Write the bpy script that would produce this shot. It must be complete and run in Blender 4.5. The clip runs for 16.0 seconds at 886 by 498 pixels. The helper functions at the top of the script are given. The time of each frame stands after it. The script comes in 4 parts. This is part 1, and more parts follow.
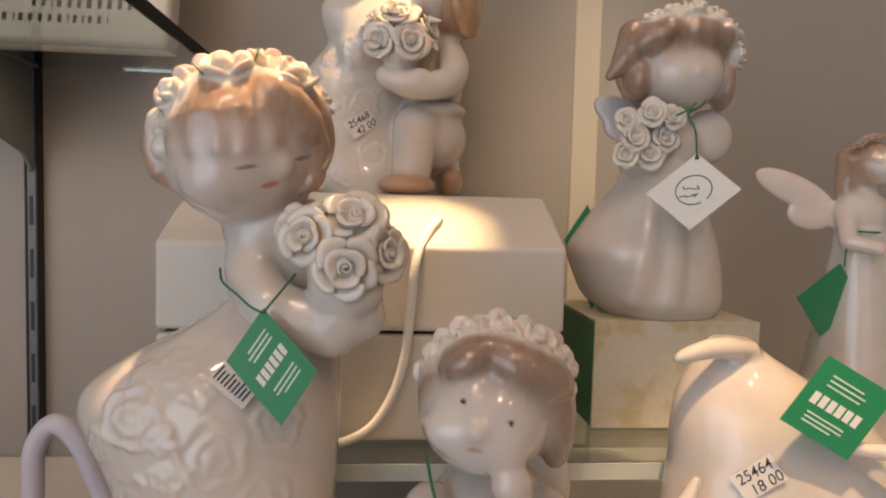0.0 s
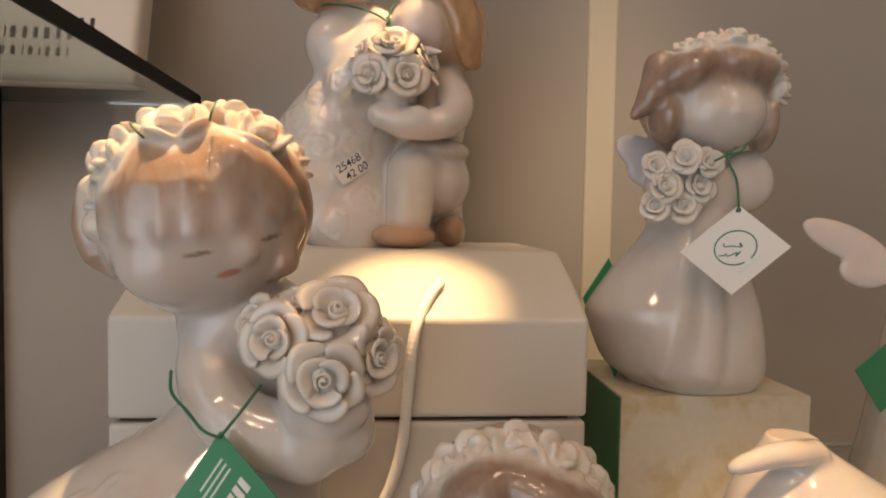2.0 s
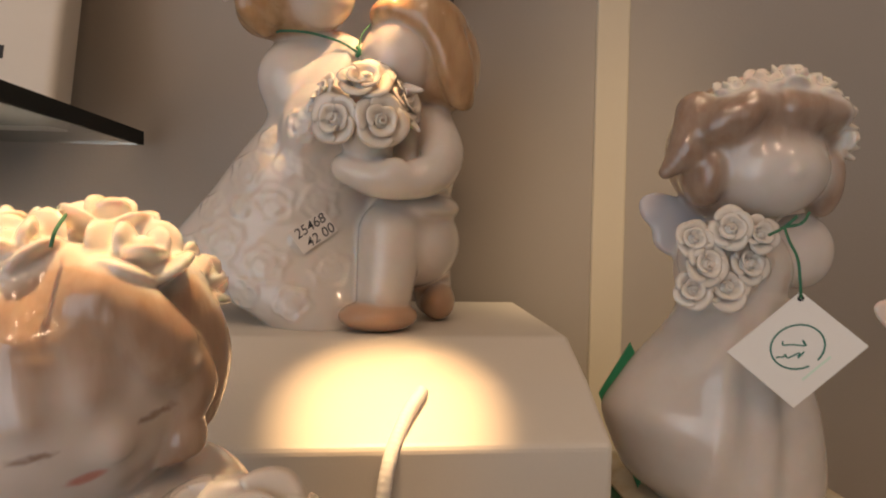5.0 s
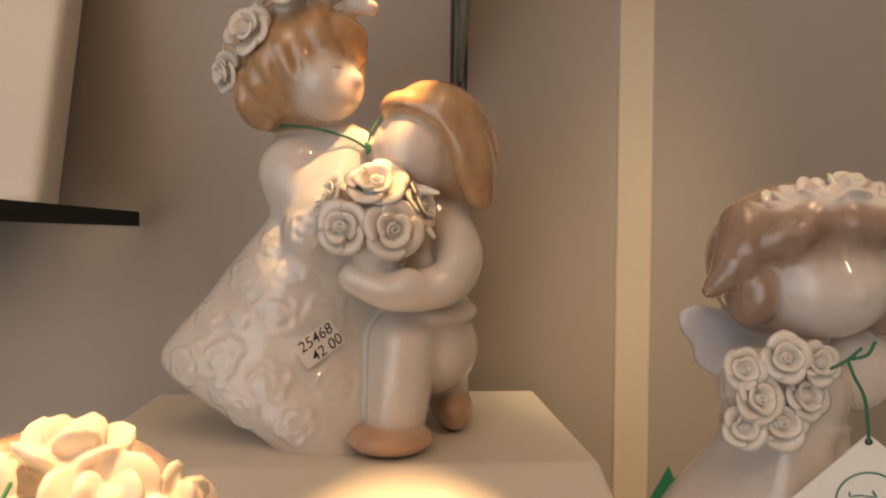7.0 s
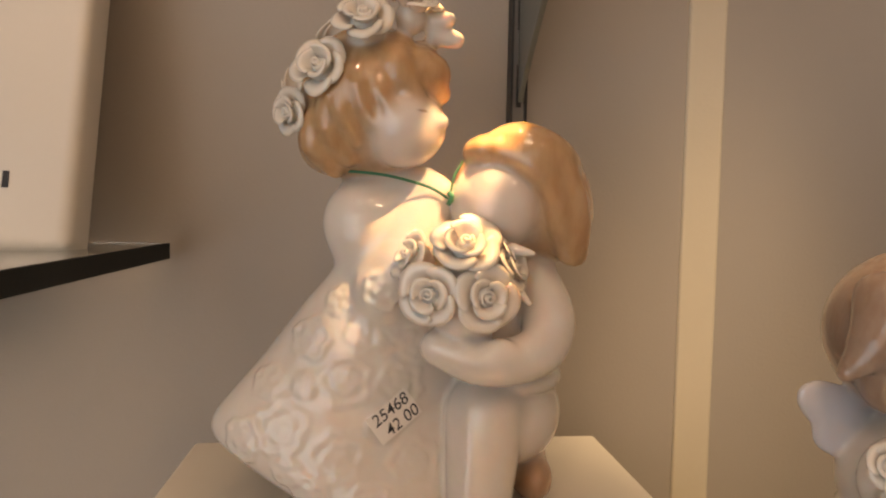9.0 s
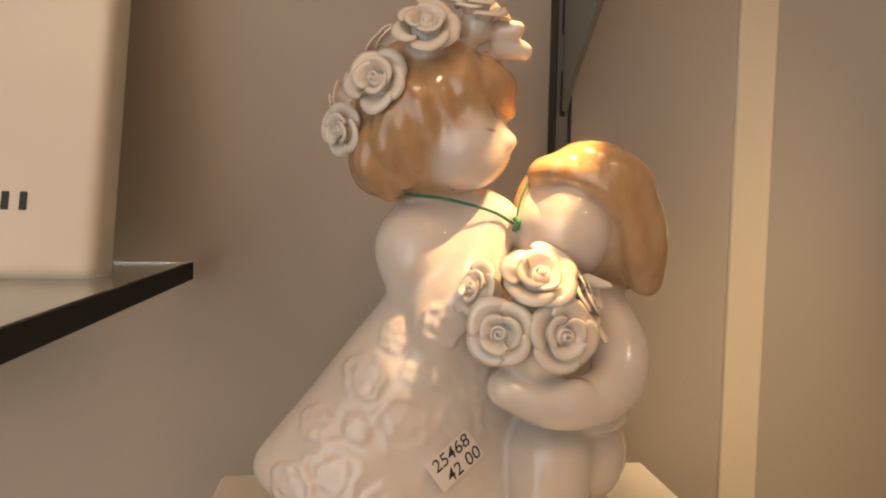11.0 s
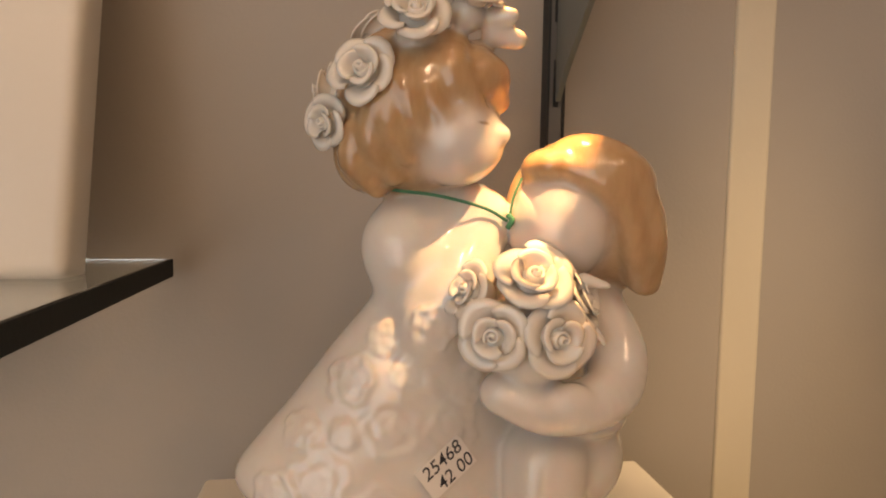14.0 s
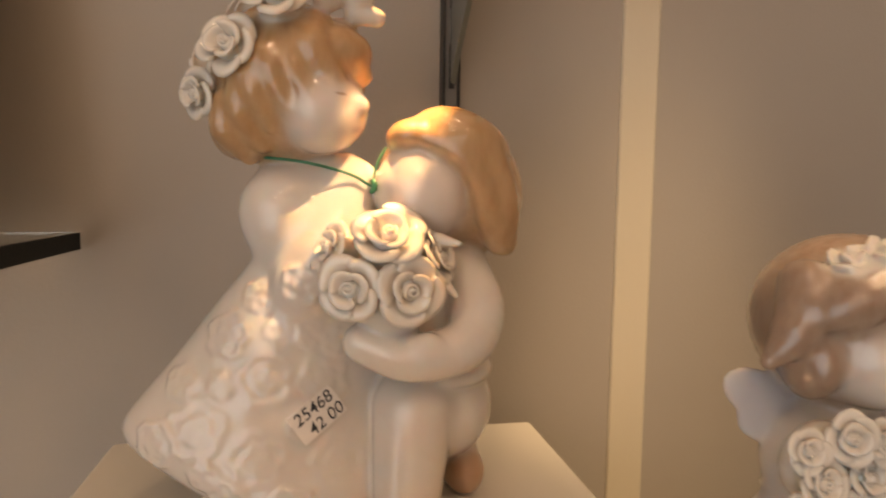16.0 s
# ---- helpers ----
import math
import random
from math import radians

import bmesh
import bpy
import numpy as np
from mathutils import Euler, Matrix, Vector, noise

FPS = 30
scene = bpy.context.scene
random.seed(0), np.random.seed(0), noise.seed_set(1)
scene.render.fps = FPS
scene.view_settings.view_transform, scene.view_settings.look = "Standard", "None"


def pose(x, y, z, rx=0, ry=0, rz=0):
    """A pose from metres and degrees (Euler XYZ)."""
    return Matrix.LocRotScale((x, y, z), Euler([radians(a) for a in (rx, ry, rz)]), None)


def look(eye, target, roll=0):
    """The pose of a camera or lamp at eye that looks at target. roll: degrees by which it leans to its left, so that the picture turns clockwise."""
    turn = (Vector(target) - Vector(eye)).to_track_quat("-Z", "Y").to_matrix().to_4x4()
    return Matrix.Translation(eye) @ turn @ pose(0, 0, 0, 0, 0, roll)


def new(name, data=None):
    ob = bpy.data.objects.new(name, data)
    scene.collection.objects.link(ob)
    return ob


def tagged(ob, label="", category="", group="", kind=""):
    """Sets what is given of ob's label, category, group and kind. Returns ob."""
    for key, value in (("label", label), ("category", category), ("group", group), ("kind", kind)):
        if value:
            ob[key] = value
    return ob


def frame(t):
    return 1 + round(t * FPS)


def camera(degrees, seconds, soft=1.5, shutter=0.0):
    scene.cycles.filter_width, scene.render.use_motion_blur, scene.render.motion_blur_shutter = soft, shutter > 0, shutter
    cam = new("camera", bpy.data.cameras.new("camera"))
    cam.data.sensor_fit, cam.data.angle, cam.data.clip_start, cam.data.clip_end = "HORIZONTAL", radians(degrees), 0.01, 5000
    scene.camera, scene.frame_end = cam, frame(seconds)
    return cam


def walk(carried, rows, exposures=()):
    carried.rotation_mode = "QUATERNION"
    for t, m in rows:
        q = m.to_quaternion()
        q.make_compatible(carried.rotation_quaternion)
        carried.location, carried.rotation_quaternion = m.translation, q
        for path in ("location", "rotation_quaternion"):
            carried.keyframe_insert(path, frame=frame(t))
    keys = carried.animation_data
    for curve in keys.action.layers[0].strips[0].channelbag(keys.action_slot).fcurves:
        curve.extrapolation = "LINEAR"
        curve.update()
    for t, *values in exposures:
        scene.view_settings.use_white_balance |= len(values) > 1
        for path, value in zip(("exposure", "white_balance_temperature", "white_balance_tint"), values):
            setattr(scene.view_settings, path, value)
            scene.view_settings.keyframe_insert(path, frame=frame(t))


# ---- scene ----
cam = camera(68.5, 16.0, 2.0, 0.5)
METRES, EYE, TILT, LEAN, TURN = 0.33, 0.14, -3.5, -1.5, -4.5
ROWS = [
    (0.0, 0.0, 0.0, 0.0, 0.0, 0.0, -0.0),
    (0.5, 0.0056, 0.0289, 0.0271, 0.02, 0.26, 0.22),
    (1.0, 0.0076, 0.0659, 0.0489, 0.03, 0.4, 0.34),
    (1.5, 0.0041, 0.104, 0.0702, -0.02, 0.68, 0.31),
    (2.0, -0.0024, 0.1432, 0.0822, -0.0, 0.83, 0.39),
    (2.5, -0.0025, 0.1815, 0.0913, 0.03, 0.65, 0.65),
    (3.0, -0.003, 0.2168, 0.1031, -0.02, 0.51, 0.51),
    (3.5, 0.0011, 0.2433, 0.1165, -0.28, 0.52, 0.51),
    (4.0, 0.0072, 0.2755, 0.1346, -0.49, 0.5, 0.52),
    (4.5, 0.0115, 0.3081, 0.1625, -0.76, 0.61, 0.59),
    (7.0, -0.003, 0.4101, 0.3127, -0.23, 2.3, 0.89),
    (7.5, -0.0119, 0.4137, 0.3447, -0.55, 2.11, 0.9),
    (8.0, -0.0362, 0.4382, 0.3745, -0.55, 1.53, 0.97),
    (8.5, -0.0712, 0.4733, 0.3948, -1.0, 0.75, 0.68),
    (9.0, -0.1171, 0.4922, 0.4126, -1.64, 0.11, 0.49),
    (9.5, -0.1539, 0.5066, 0.4288, -1.61, -0.19, 0.5),
    (10.0, -0.1783, 0.5203, 0.4376, -1.85, -0.23, 0.47),
    (12.5, -0.1948, 0.5828, 0.4593, -3.19, -1.22, 0.9),
    (13.0, -0.1931, 0.5834, 0.4583, -3.3, -1.45, 0.79),
    (13.5, -0.1913, 0.5838, 0.4574, -3.41, -1.5, 0.84),
    (14.0, -0.1898, 0.5827, 0.4593, -3.5, -1.49, 0.83),
    (14.5, -0.1873, 0.5831, 0.456, -3.55, -1.55, 0.79),
    (15.0, -0.1737, 0.5805, 0.452, -3.75, -1.59, 0.65),
    (15.5, -0.1387, 0.5609, 0.4419, -4.68, -1.82, 0.79),
    (16.0, -0.089, 0.5203, 0.4241, -6.07, -1.82, 1.02),
]
EXPOSURES = [(0.0, -0.13, 7500, 21), (2.5, -0.31, 8150, 21), (4.5, -0.41, 8280, 23), (7.0, -0.23, 8930, 24), (9.0, -0.11, 9330, 24), (12.5, -0.06, 9830, 25), (16.0, -0.09, 9830, 25)]
walk(cam, [(t, pose(0, 0, EYE, TILT, LEAN, TURN) @ pose(METRES * x, METRES * y, METRES * z, 90 + pitch, roll, yaw)) for t, x, y, z, yaw, pitch, roll in ROWS], EXPOSURES)

# ---- world and lights ----
world = bpy.data.worlds.new("world")
scene.world = world
world.use_nodes = True
world.node_tree.nodes["Background"].inputs[0].default_value = (0.9, 0.85, 0.8, 1)
world.node_tree.nodes["Background"].inputs[1].default_value = 0.05


def lamp(name, kind, m, watts, color, **more):
    data = bpy.data.lights.new(name, kind)
    data.energy, data.color = watts, color
    if kind == "AREA":
        data.shape, data.size, data.size_y = "RECTANGLE", more["size"][0], more["size"][1]
    else:
        data.shadow_soft_size = more["radius"]
    if kind == "SPOT":
        data.spot_size, data.spot_blend = radians(more["angle"]), more["blend"]
    ob = new(name, data)
    ob.matrix_world = m
    return ob


# daylight from a side window, warm halogen spots over the display
# broad fill added from the front to soften contrast; no window stands there
lamp("front_fill_light", "AREA", look((-0.9, -3.2, 0.35), (-0.2, 0.5, 0.15)), 33, (0.90, 0.94, 1.0), size=(4.2, 2.9))
lamp("side_window_light", "AREA", look((-2.12, -1.1, 0.10), (-0.1, 0.4, 0.08)), 63, (0.50, 0.75, 1.0), size=(3.8, 2.6))
lamp("key_spot", "SPOT", look((0.003, 0.436, 0.560), (0.005, 0.418, 0.300)), 20, (1.0, 0.70, 0.36), radius=0.003, angle=12, blend=0.15)
lamp("side_spot", "SPOT", look((0.234, 0.184, 0.752), (-0.013, 0.409, 0.255)), 40, (1.0, 0.76, 0.46), radius=0.003, angle=3.4, blend=0.15)
lamp("box_spot", "SPOT", look((0.013, 0.312, 0.620), (0.014, 0.342, 0.130)), 34, (1.0, 0.72, 0.40), radius=0.004, angle=11.4, blend=1.0)
lamp("crown_spot", "SPOT", look((-0.050, 0.350, 0.70), (-0.060, 0.260, 0.192)), 38, (1.0, 0.76, 0.44), radius=0.008, angle=8.5, blend=0.4)
lamp("front_spot", "SPOT", look((0.08, 0.02, 0.72), (0.180, 0.265, 0.02)), 24, (1.0, 0.74, 0.42), radius=0.008, angle=15, blend=0.4)
# extra spot added only to brighten the lower right wall
lamp("wall_fill_spot", "SPOT", look((0.16, 0.02, 1.25), (0.165, 0.52, 0.11)), 60, (1.0, 0.88, 0.60), radius=0.03, angle=12, blend=1.0)
for spot_x, spot_y, spot_z, spot_w in ((0.45, -0.9, 1.35, 6), (-0.35, -0.7, 1.35, 6), (0.05, -0.5, 1.45, 5), (-0.75, -1.1, 1.4, 5), (0.85, -0.6, 1.4, 7), (0.10, 0.16, 1.50, 5), (-0.15, -1.3, 1.3, 6), (0.55, -0.3, 1.5, 4), (-0.55, -0.35, 1.5, 4), (1.15, -1.2, 1.35, 6)):
    lamp("shop_spot", "SPOT", look((spot_x, spot_y, spot_z), (0.05, 0.4, 0.15)), spot_w, (1.0, 0.80, 0.60), radius=0.045, angle=50, blend=0.6)

# ---- materials ----


def material(name, color, rough=0.5, **more):
    """Principled, with a coarse and a fine noise in colour, and a fine bump."""
    m = bpy.data.materials.new(name)
    m.use_nodes = True
    nt = m.node_tree
    bsdf = nt.nodes["Principled BSDF"]
    bsdf.inputs["Roughness"].default_value = rough
    bsdf.inputs["Metallic"].default_value = more.get("metal", 0.0)
    bsdf.inputs["Coat Weight"].default_value = more.get("coat", 0.0)
    bsdf.inputs["Coat Roughness"].default_value = 0.06
    bsdf.inputs["Transmission Weight"].default_value = more.get("glass", 0.0)
    bsdf.inputs["IOR"].default_value = more.get("ior", 1.5)
    tex = nt.nodes.new("ShaderNodeTexCoord")
    big, fine = nt.nodes.new("ShaderNodeTexNoise"), nt.nodes.new("ShaderNodeTexNoise")
    big.inputs["Scale"].default_value, fine.inputs["Scale"].default_value = more.get("scales", (14.0, 420.0))
    big.inputs["Detail"].default_value = fine.inputs["Detail"].default_value = 4
    mix, mix2 = nt.nodes.new("ShaderNodeMix"), nt.nodes.new("ShaderNodeMix")
    vary = more.get("vary", 0.10)
    for node in (mix, mix2):
        node.data_type = "RGBA"
    dark = more.get("second") or tuple(c * (1 - vary) for c in color)
    for source in (big, fine):
        nt.links.new(tex.outputs["Object"], source.inputs["Vector"])
    spread = nt.nodes.new("ShaderNodeMapRange")
    spread.inputs["From Min"].default_value, spread.inputs["From Max"].default_value = more.get("spread", (0.25, 0.75))
    nt.links.new(big.outputs["Fac"], spread.inputs["Value"])
    nt.links.new(spread.outputs["Result"], mix.inputs["Factor"])
    mix.inputs["A"].default_value, mix.inputs["B"].default_value = (*color, 1), (*dark, 1)
    nt.links.new(mix.outputs["Result"], mix2.inputs["A"])
    mix2.inputs["B"].default_value = (*[c * (1 - vary) for c in color], 1)
    nt.links.new(fine.outputs["Fac"], mix2.inputs["Factor"])
    nt.links.new(mix2.outputs["Result"], bsdf.inputs["Base Color"])
    bump = nt.nodes.new("ShaderNodeBump")
    bump.inputs["Strength"].default_value, bump.inputs["Distance"].default_value = more.get("bump", 0.15), 0.0008
    nt.links.new(fine.outputs["Fac"], bump.inputs["Height"])
    nt.links.new(bump.outputs["Normal"], bsdf.inputs["Normal"])
    return m


def porcelain_material(name, depth):
    """Glazed porcelain: painted colour from the mesh, with faint relief where it is painted hair."""
    m = bpy.data.materials.new(name)
    m.use_nodes = True
    nt = m.node_tree
    bsdf = nt.nodes["Principled BSDF"]
    paint = nt.nodes.new("ShaderNodeVertexColor")
    paint.layer_name = "paint"
    tex, noise_big = nt.nodes.new("ShaderNodeTexCoord"), nt.nodes.new("ShaderNodeTexNoise")
    noise_big.inputs["Scale"].default_value = 90
    noise_big.inputs["Detail"].default_value = 3
    nt.links.new(tex.outputs["Object"], noise_big.inputs["Vector"])
    shade = nt.nodes.new("ShaderNodeMix")
    shade.data_type, shade.blend_type = "RGBA", "MULTIPLY"
    ramp = nt.nodes.new("ShaderNodeValToRGB")
    ramp.color_ramp.elements[0].color, ramp.color_ramp.elements[1].color = (0.95, 0.935, 0.92, 1), (1, 1, 1, 1)
    ramp.color_ramp.elements[0].position, ramp.color_ramp.elements[1].position = 0.3, 0.6
    nt.links.new(noise_big.outputs["Fac"], ramp.inputs["Fac"])
    shade.inputs["Factor"].default_value = 1.0
    nt.links.new(paint.outputs["Color"], shade.inputs["A"])
    nt.links.new(ramp.outputs["Color"], shade.inputs["B"])
    streak, dark = nt.nodes.new("ShaderNodeMix"), nt.nodes.new("ShaderNodeMath")
    streak.data_type, streak.blend_type = "RGBA", "MULTIPLY"
    dark.operation = "MULTIPLY"
    nt.links.new(shade.outputs["Result"], streak.inputs["A"])
    streak.inputs["B"].default_value = (0.86, 0.79, 0.74, 1)
    nt.links.new(dark.outputs["Value"], streak.inputs["Factor"])
    nt.links.new(streak.outputs["Result"], bsdf.inputs["Base Color"])
    wave = nt.nodes.new("ShaderNodeTexNoise")
    mapping = nt.nodes.new("ShaderNodeMapping")
    mapping.inputs["Scale"].default_value = (260, 260, 80)
    nt.links.new(tex.outputs["Object"], mapping.inputs["Vector"])
    nt.links.new(mapping.outputs["Vector"], wave.inputs["Vector"])
    wave.inputs["Scale"].default_value = 1.0
    wave_span = nt.nodes.new("ShaderNodeMapRange")
    wave_span.inputs["From Min"].default_value, wave_span.inputs["From Max"].default_value = 0.42, 0.72
    nt.links.new(wave.outputs["Fac"], wave_span.inputs["Value"])
    nt.links.new(wave_span.outputs["Result"], dark.inputs[0])
    nt.links.new(paint.outputs["Alpha"], dark.inputs[1])
    strands = nt.nodes.new("ShaderNodeMath")
    strands.operation = "MULTIPLY"
    nt.links.new(wave.outputs["Fac"], strands.inputs[0])
    nt.links.new(paint.outputs["Alpha"], strands.inputs[1])
    bump = nt.nodes.new("ShaderNodeBump")
    bump.inputs["Strength"].default_value, bump.inputs["Distance"].default_value = 0.32, 0.0012
    ripple, total = nt.nodes.new("ShaderNodeTexNoise"), nt.nodes.new("ShaderNodeMath")
    ripple.inputs["Scale"].default_value, ripple.inputs["Detail"].default_value = 210, 1
    nt.links.new(tex.outputs["Object"], ripple.inputs["Vector"])
    total.operation = "MULTIPLY_ADD"
    total.inputs[1].default_value = 0.10
    nt.links.new(ripple.outputs["Fac"], total.inputs[0])
    nt.links.new(strands.outputs["Value"], total.inputs[2])
    nt.links.new(total.outputs["Value"], bump.inputs["Height"])
    nt.links.new(bump.outputs["Normal"], bsdf.inputs["Normal"])
    bsdf.inputs["Roughness"].default_value = 0.075
    bsdf.inputs["Coat Weight"].default_value = 0.55
    bsdf.inputs["Coat Roughness"].default_value = 0.02
    bsdf.inputs["Subsurface Weight"].default_value = depth
    bsdf.inputs["Subsurface Radius"].default_value = (0.006, 0.004, 0.003)
    bsdf.inputs["Subsurface Scale"].default_value = 0.4
    return m


PORCELAIN = porcelain_material("glazed_porcelain", 0.7)
PETAL = porcelain_material("thin_porcelain", 0.25)
WALL = material("wall_paint", (0.335, 0.295, 0.262), 0.55, vary=0.06, scales=(5, 500))
# paler than the wall: a soft band of light put into the colour
LIT_BAND = material("lit_band_cream", (0.55, 0.485, 0.385), 0.5, vary=0.06)
ROOM = material("room_paint", (0.55, 0.52, 0.48), 0.7)
FLOOR = material("floor_board", (0.25, 0.18, 0.12), 0.4)
BOARD = material("white_cardboard", (0.67, 0.62, 0.55), 0.42, vary=0.05, scales=(18, 700), bump=0.08)
BOXWHITE = material("ivory_card", (0.66, 0.61, 0.55), 0.35, vary=0.04, bump=0.06)
METAL = material("rail_metal", (0.16, 0.155, 0.15), 0.5, metal=0.5)
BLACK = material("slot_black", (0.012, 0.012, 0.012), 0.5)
EDGE = material("dark_glass_edge", (0.005, 0.007, 0.006), 0.85)
# opaque pale tone for the light that the glass edge catches
EDGELIGHT = material("glass_edge_sheen", (0.62, 0.66, 0.60), 0.12, coat=0.4)
BRACKET = material("bracket_grey", (0.22, 0.23, 0.21), 0.4, metal=0.4)
GLASS = material("shelf_glass", (0.86, 0.94, 0.90), 0.02, glass=1.0, vary=0.0, bump=0.0)
GREEN = material("green_card", (0.015, 0.27, 0.12), 0.35, vary=0.15)
GREENBOX = material("green_box_card", (0.05, 0.22, 0.10), 0.4, vary=0.2)
MARBLE = material("marbled_paper", (0.66, 0.60, 0.48), 0.4, second=(0.50, 0.36, 0.14), scales=(55, 260), spread=(0.49, 0.62), vary=0.14)
WHITECARD = material("white_card", (0.78, 0.76, 0.72), 0.45, vary=0.03)
STICKER = material("sticker_paper", (0.74, 0.68, 0.63), 0.3, vary=0.04)
INK = material("black_ink", (0.02, 0.02, 0.025), 0.6)
TEAL = material("teal_print", (0.02, 0.20, 0.15), 0.5)
PALE = material("pale_print", (0.62, 0.80, 0.68), 0.5)
STRING = material("green_string", (0.02, 0.16, 0.08), 0.6)
CORD = material("white_cord", (0.88, 0.86, 0.84), 0.6, scales=(200, 1500), bump=0.4)
LAVENDER = material("lavender_plastic", (0.62, 0.58, 0.66), 0.3)
BASE = material("display_base", (0.60, 0.56, 0.52), 0.35)

# ---- mesh helpers ----


def link(name, verts, faces, mat, parent=None, label="", smooth=False):
    me = bpy.data.meshes.new(name)
    me.from_pydata([tuple(v) for v in verts], [], [tuple(f) for f in faces])
    me.validate()
    me.materials.append(mat)
    if smooth:
        me.polygons.foreach_set("use_smooth", [True] * len(me.polygons))
    ob = new(name, me)
    if parent:
        ob.parent = parent
    if label:
        tagged(ob, label)
    return ob


def part(name, bm, mat, parent=None, label="", smooth=False):
    me = bpy.data.meshes.new(name)
    bm.normal_update()
    bm.to_mesh(me)
    bm.free()
    me.materials.append(mat)
    if smooth:
        me.polygons.foreach_set("use_smooth", [True] * len(me.polygons))
    ob = new(name, me)
    if parent:
        ob.parent = parent
    if label:
        tagged(ob, label)
    return ob


def block(lo, hi, bevel=0.0, segments=2):
    bm = bmesh.new()
    bmesh.ops.create_cube(bm, size=1)
    for v in bm.verts:
        v.co = Vector([(a + b) / 2 + (b - a) * c for a, b, c in zip(lo, hi, v.co)])
    if bevel:
        bmesh.ops.bevel(bm, geom=bm.edges[:], offset=bevel, segments=segments, affect="EDGES", profile=0.5)
    return bm


def prism(profile, x0, x1, bevel=0.0015):
    """A solid with this y, z outline between x0 and x1."""
    bm = bmesh.new()
    ends = [[bm.verts.new((x, y, z)) for y, z in profile] for x in (x0, x1)]
    bm.faces.new(ends[0][::-1])
    bm.faces.new(ends[1])
    n = len(profile)
    for i in range(n):
        bm.faces.new((ends[0][i], ends[0][(i + 1) % n], ends[1][(i + 1) % n], ends[1][i]))
    bmesh.ops.recalc_face_normals(bm, faces=bm.faces[:])
    if bevel:
        bmesh.ops.bevel(bm, geom=bm.edges[:], offset=bevel, segments=3, affect="EDGES", profile=0.5)
    return bm


def smooth_path(points, per=8):
    """Catmull-Rom through the points."""
    p = [Vector(q) for q in points]
    p = [p[0] * 2 - p[1], *p, p[-1] * 2 - p[-2]]
    out = []
    for i in range(1, len(p) - 2):
        for k in range(per):
            t = k / per
            a, b, c, d = p[i - 1], p[i], p[i + 1], p[i + 2]
            out.append(0.5 * (2 * b + (c - a) * t + (2 * a - 5 * b + 4 * c - d) * t * t + (3 * b - a - 3 * c + d) * t ** 3))
    return out + [p[-2]]


def tube(points, r, sides=8, per=8, twist=0.0, ridge=0.0):
    """A closed round tube along a smooth path; ridge: height of its braid."""
    path = smooth_path(points, per)
    bm = bmesh.new()
    rings = []
    side = Vector((0.31, 0.8, 0.5))
    for i, p in enumerate(path):
        way = (path[min(i + 1, len(path) - 1)] - path[max(i - 1, 0)]).normalized()
        side = (side - way * side.dot(way)).normalized()
        up = way.cross(side)
        ring = []
        for k in range(sides):
            a = 2 * math.pi * k / sides
            rr = r + ridge * math.cos(3 * a + twist * i) * math.cos(3 * a - twist * i)
            ring.append(bm.verts.new(p + side * (math.cos(a) * rr) + up * (math.sin(a) * rr)))
        rings.append(ring)
    for a, b in zip(rings, rings[1:]):
        for k in range(sides):
            bm.faces.new((a[k], a[(k + 1) % sides], b[(k + 1) % sides], b[k]))
    bm.faces.new(rings[0][::-1])
    bm.faces.new(rings[-1])
    return bm


# ---- glazed figures: blended solids turned into one mesh ----
WHITE = (0.67, 0.605, 0.55, 0)
SKIN = (0.68, 0.585, 0.527, 0)
PALE_SKIN = (0.68, 0.615, 0.565, 0)
HAIR = (0.45, 0.30, 0.21, 1)
ROSE = (0.72, 0.645, 0.575, 0)
TAN = (0.50, 0.305, 0.165, 1)
PLUM = (0.36, 0.25, 0.19, 1)


def spin(angles):
    return np.array(Euler([radians(a) for a in angles]).to_matrix())


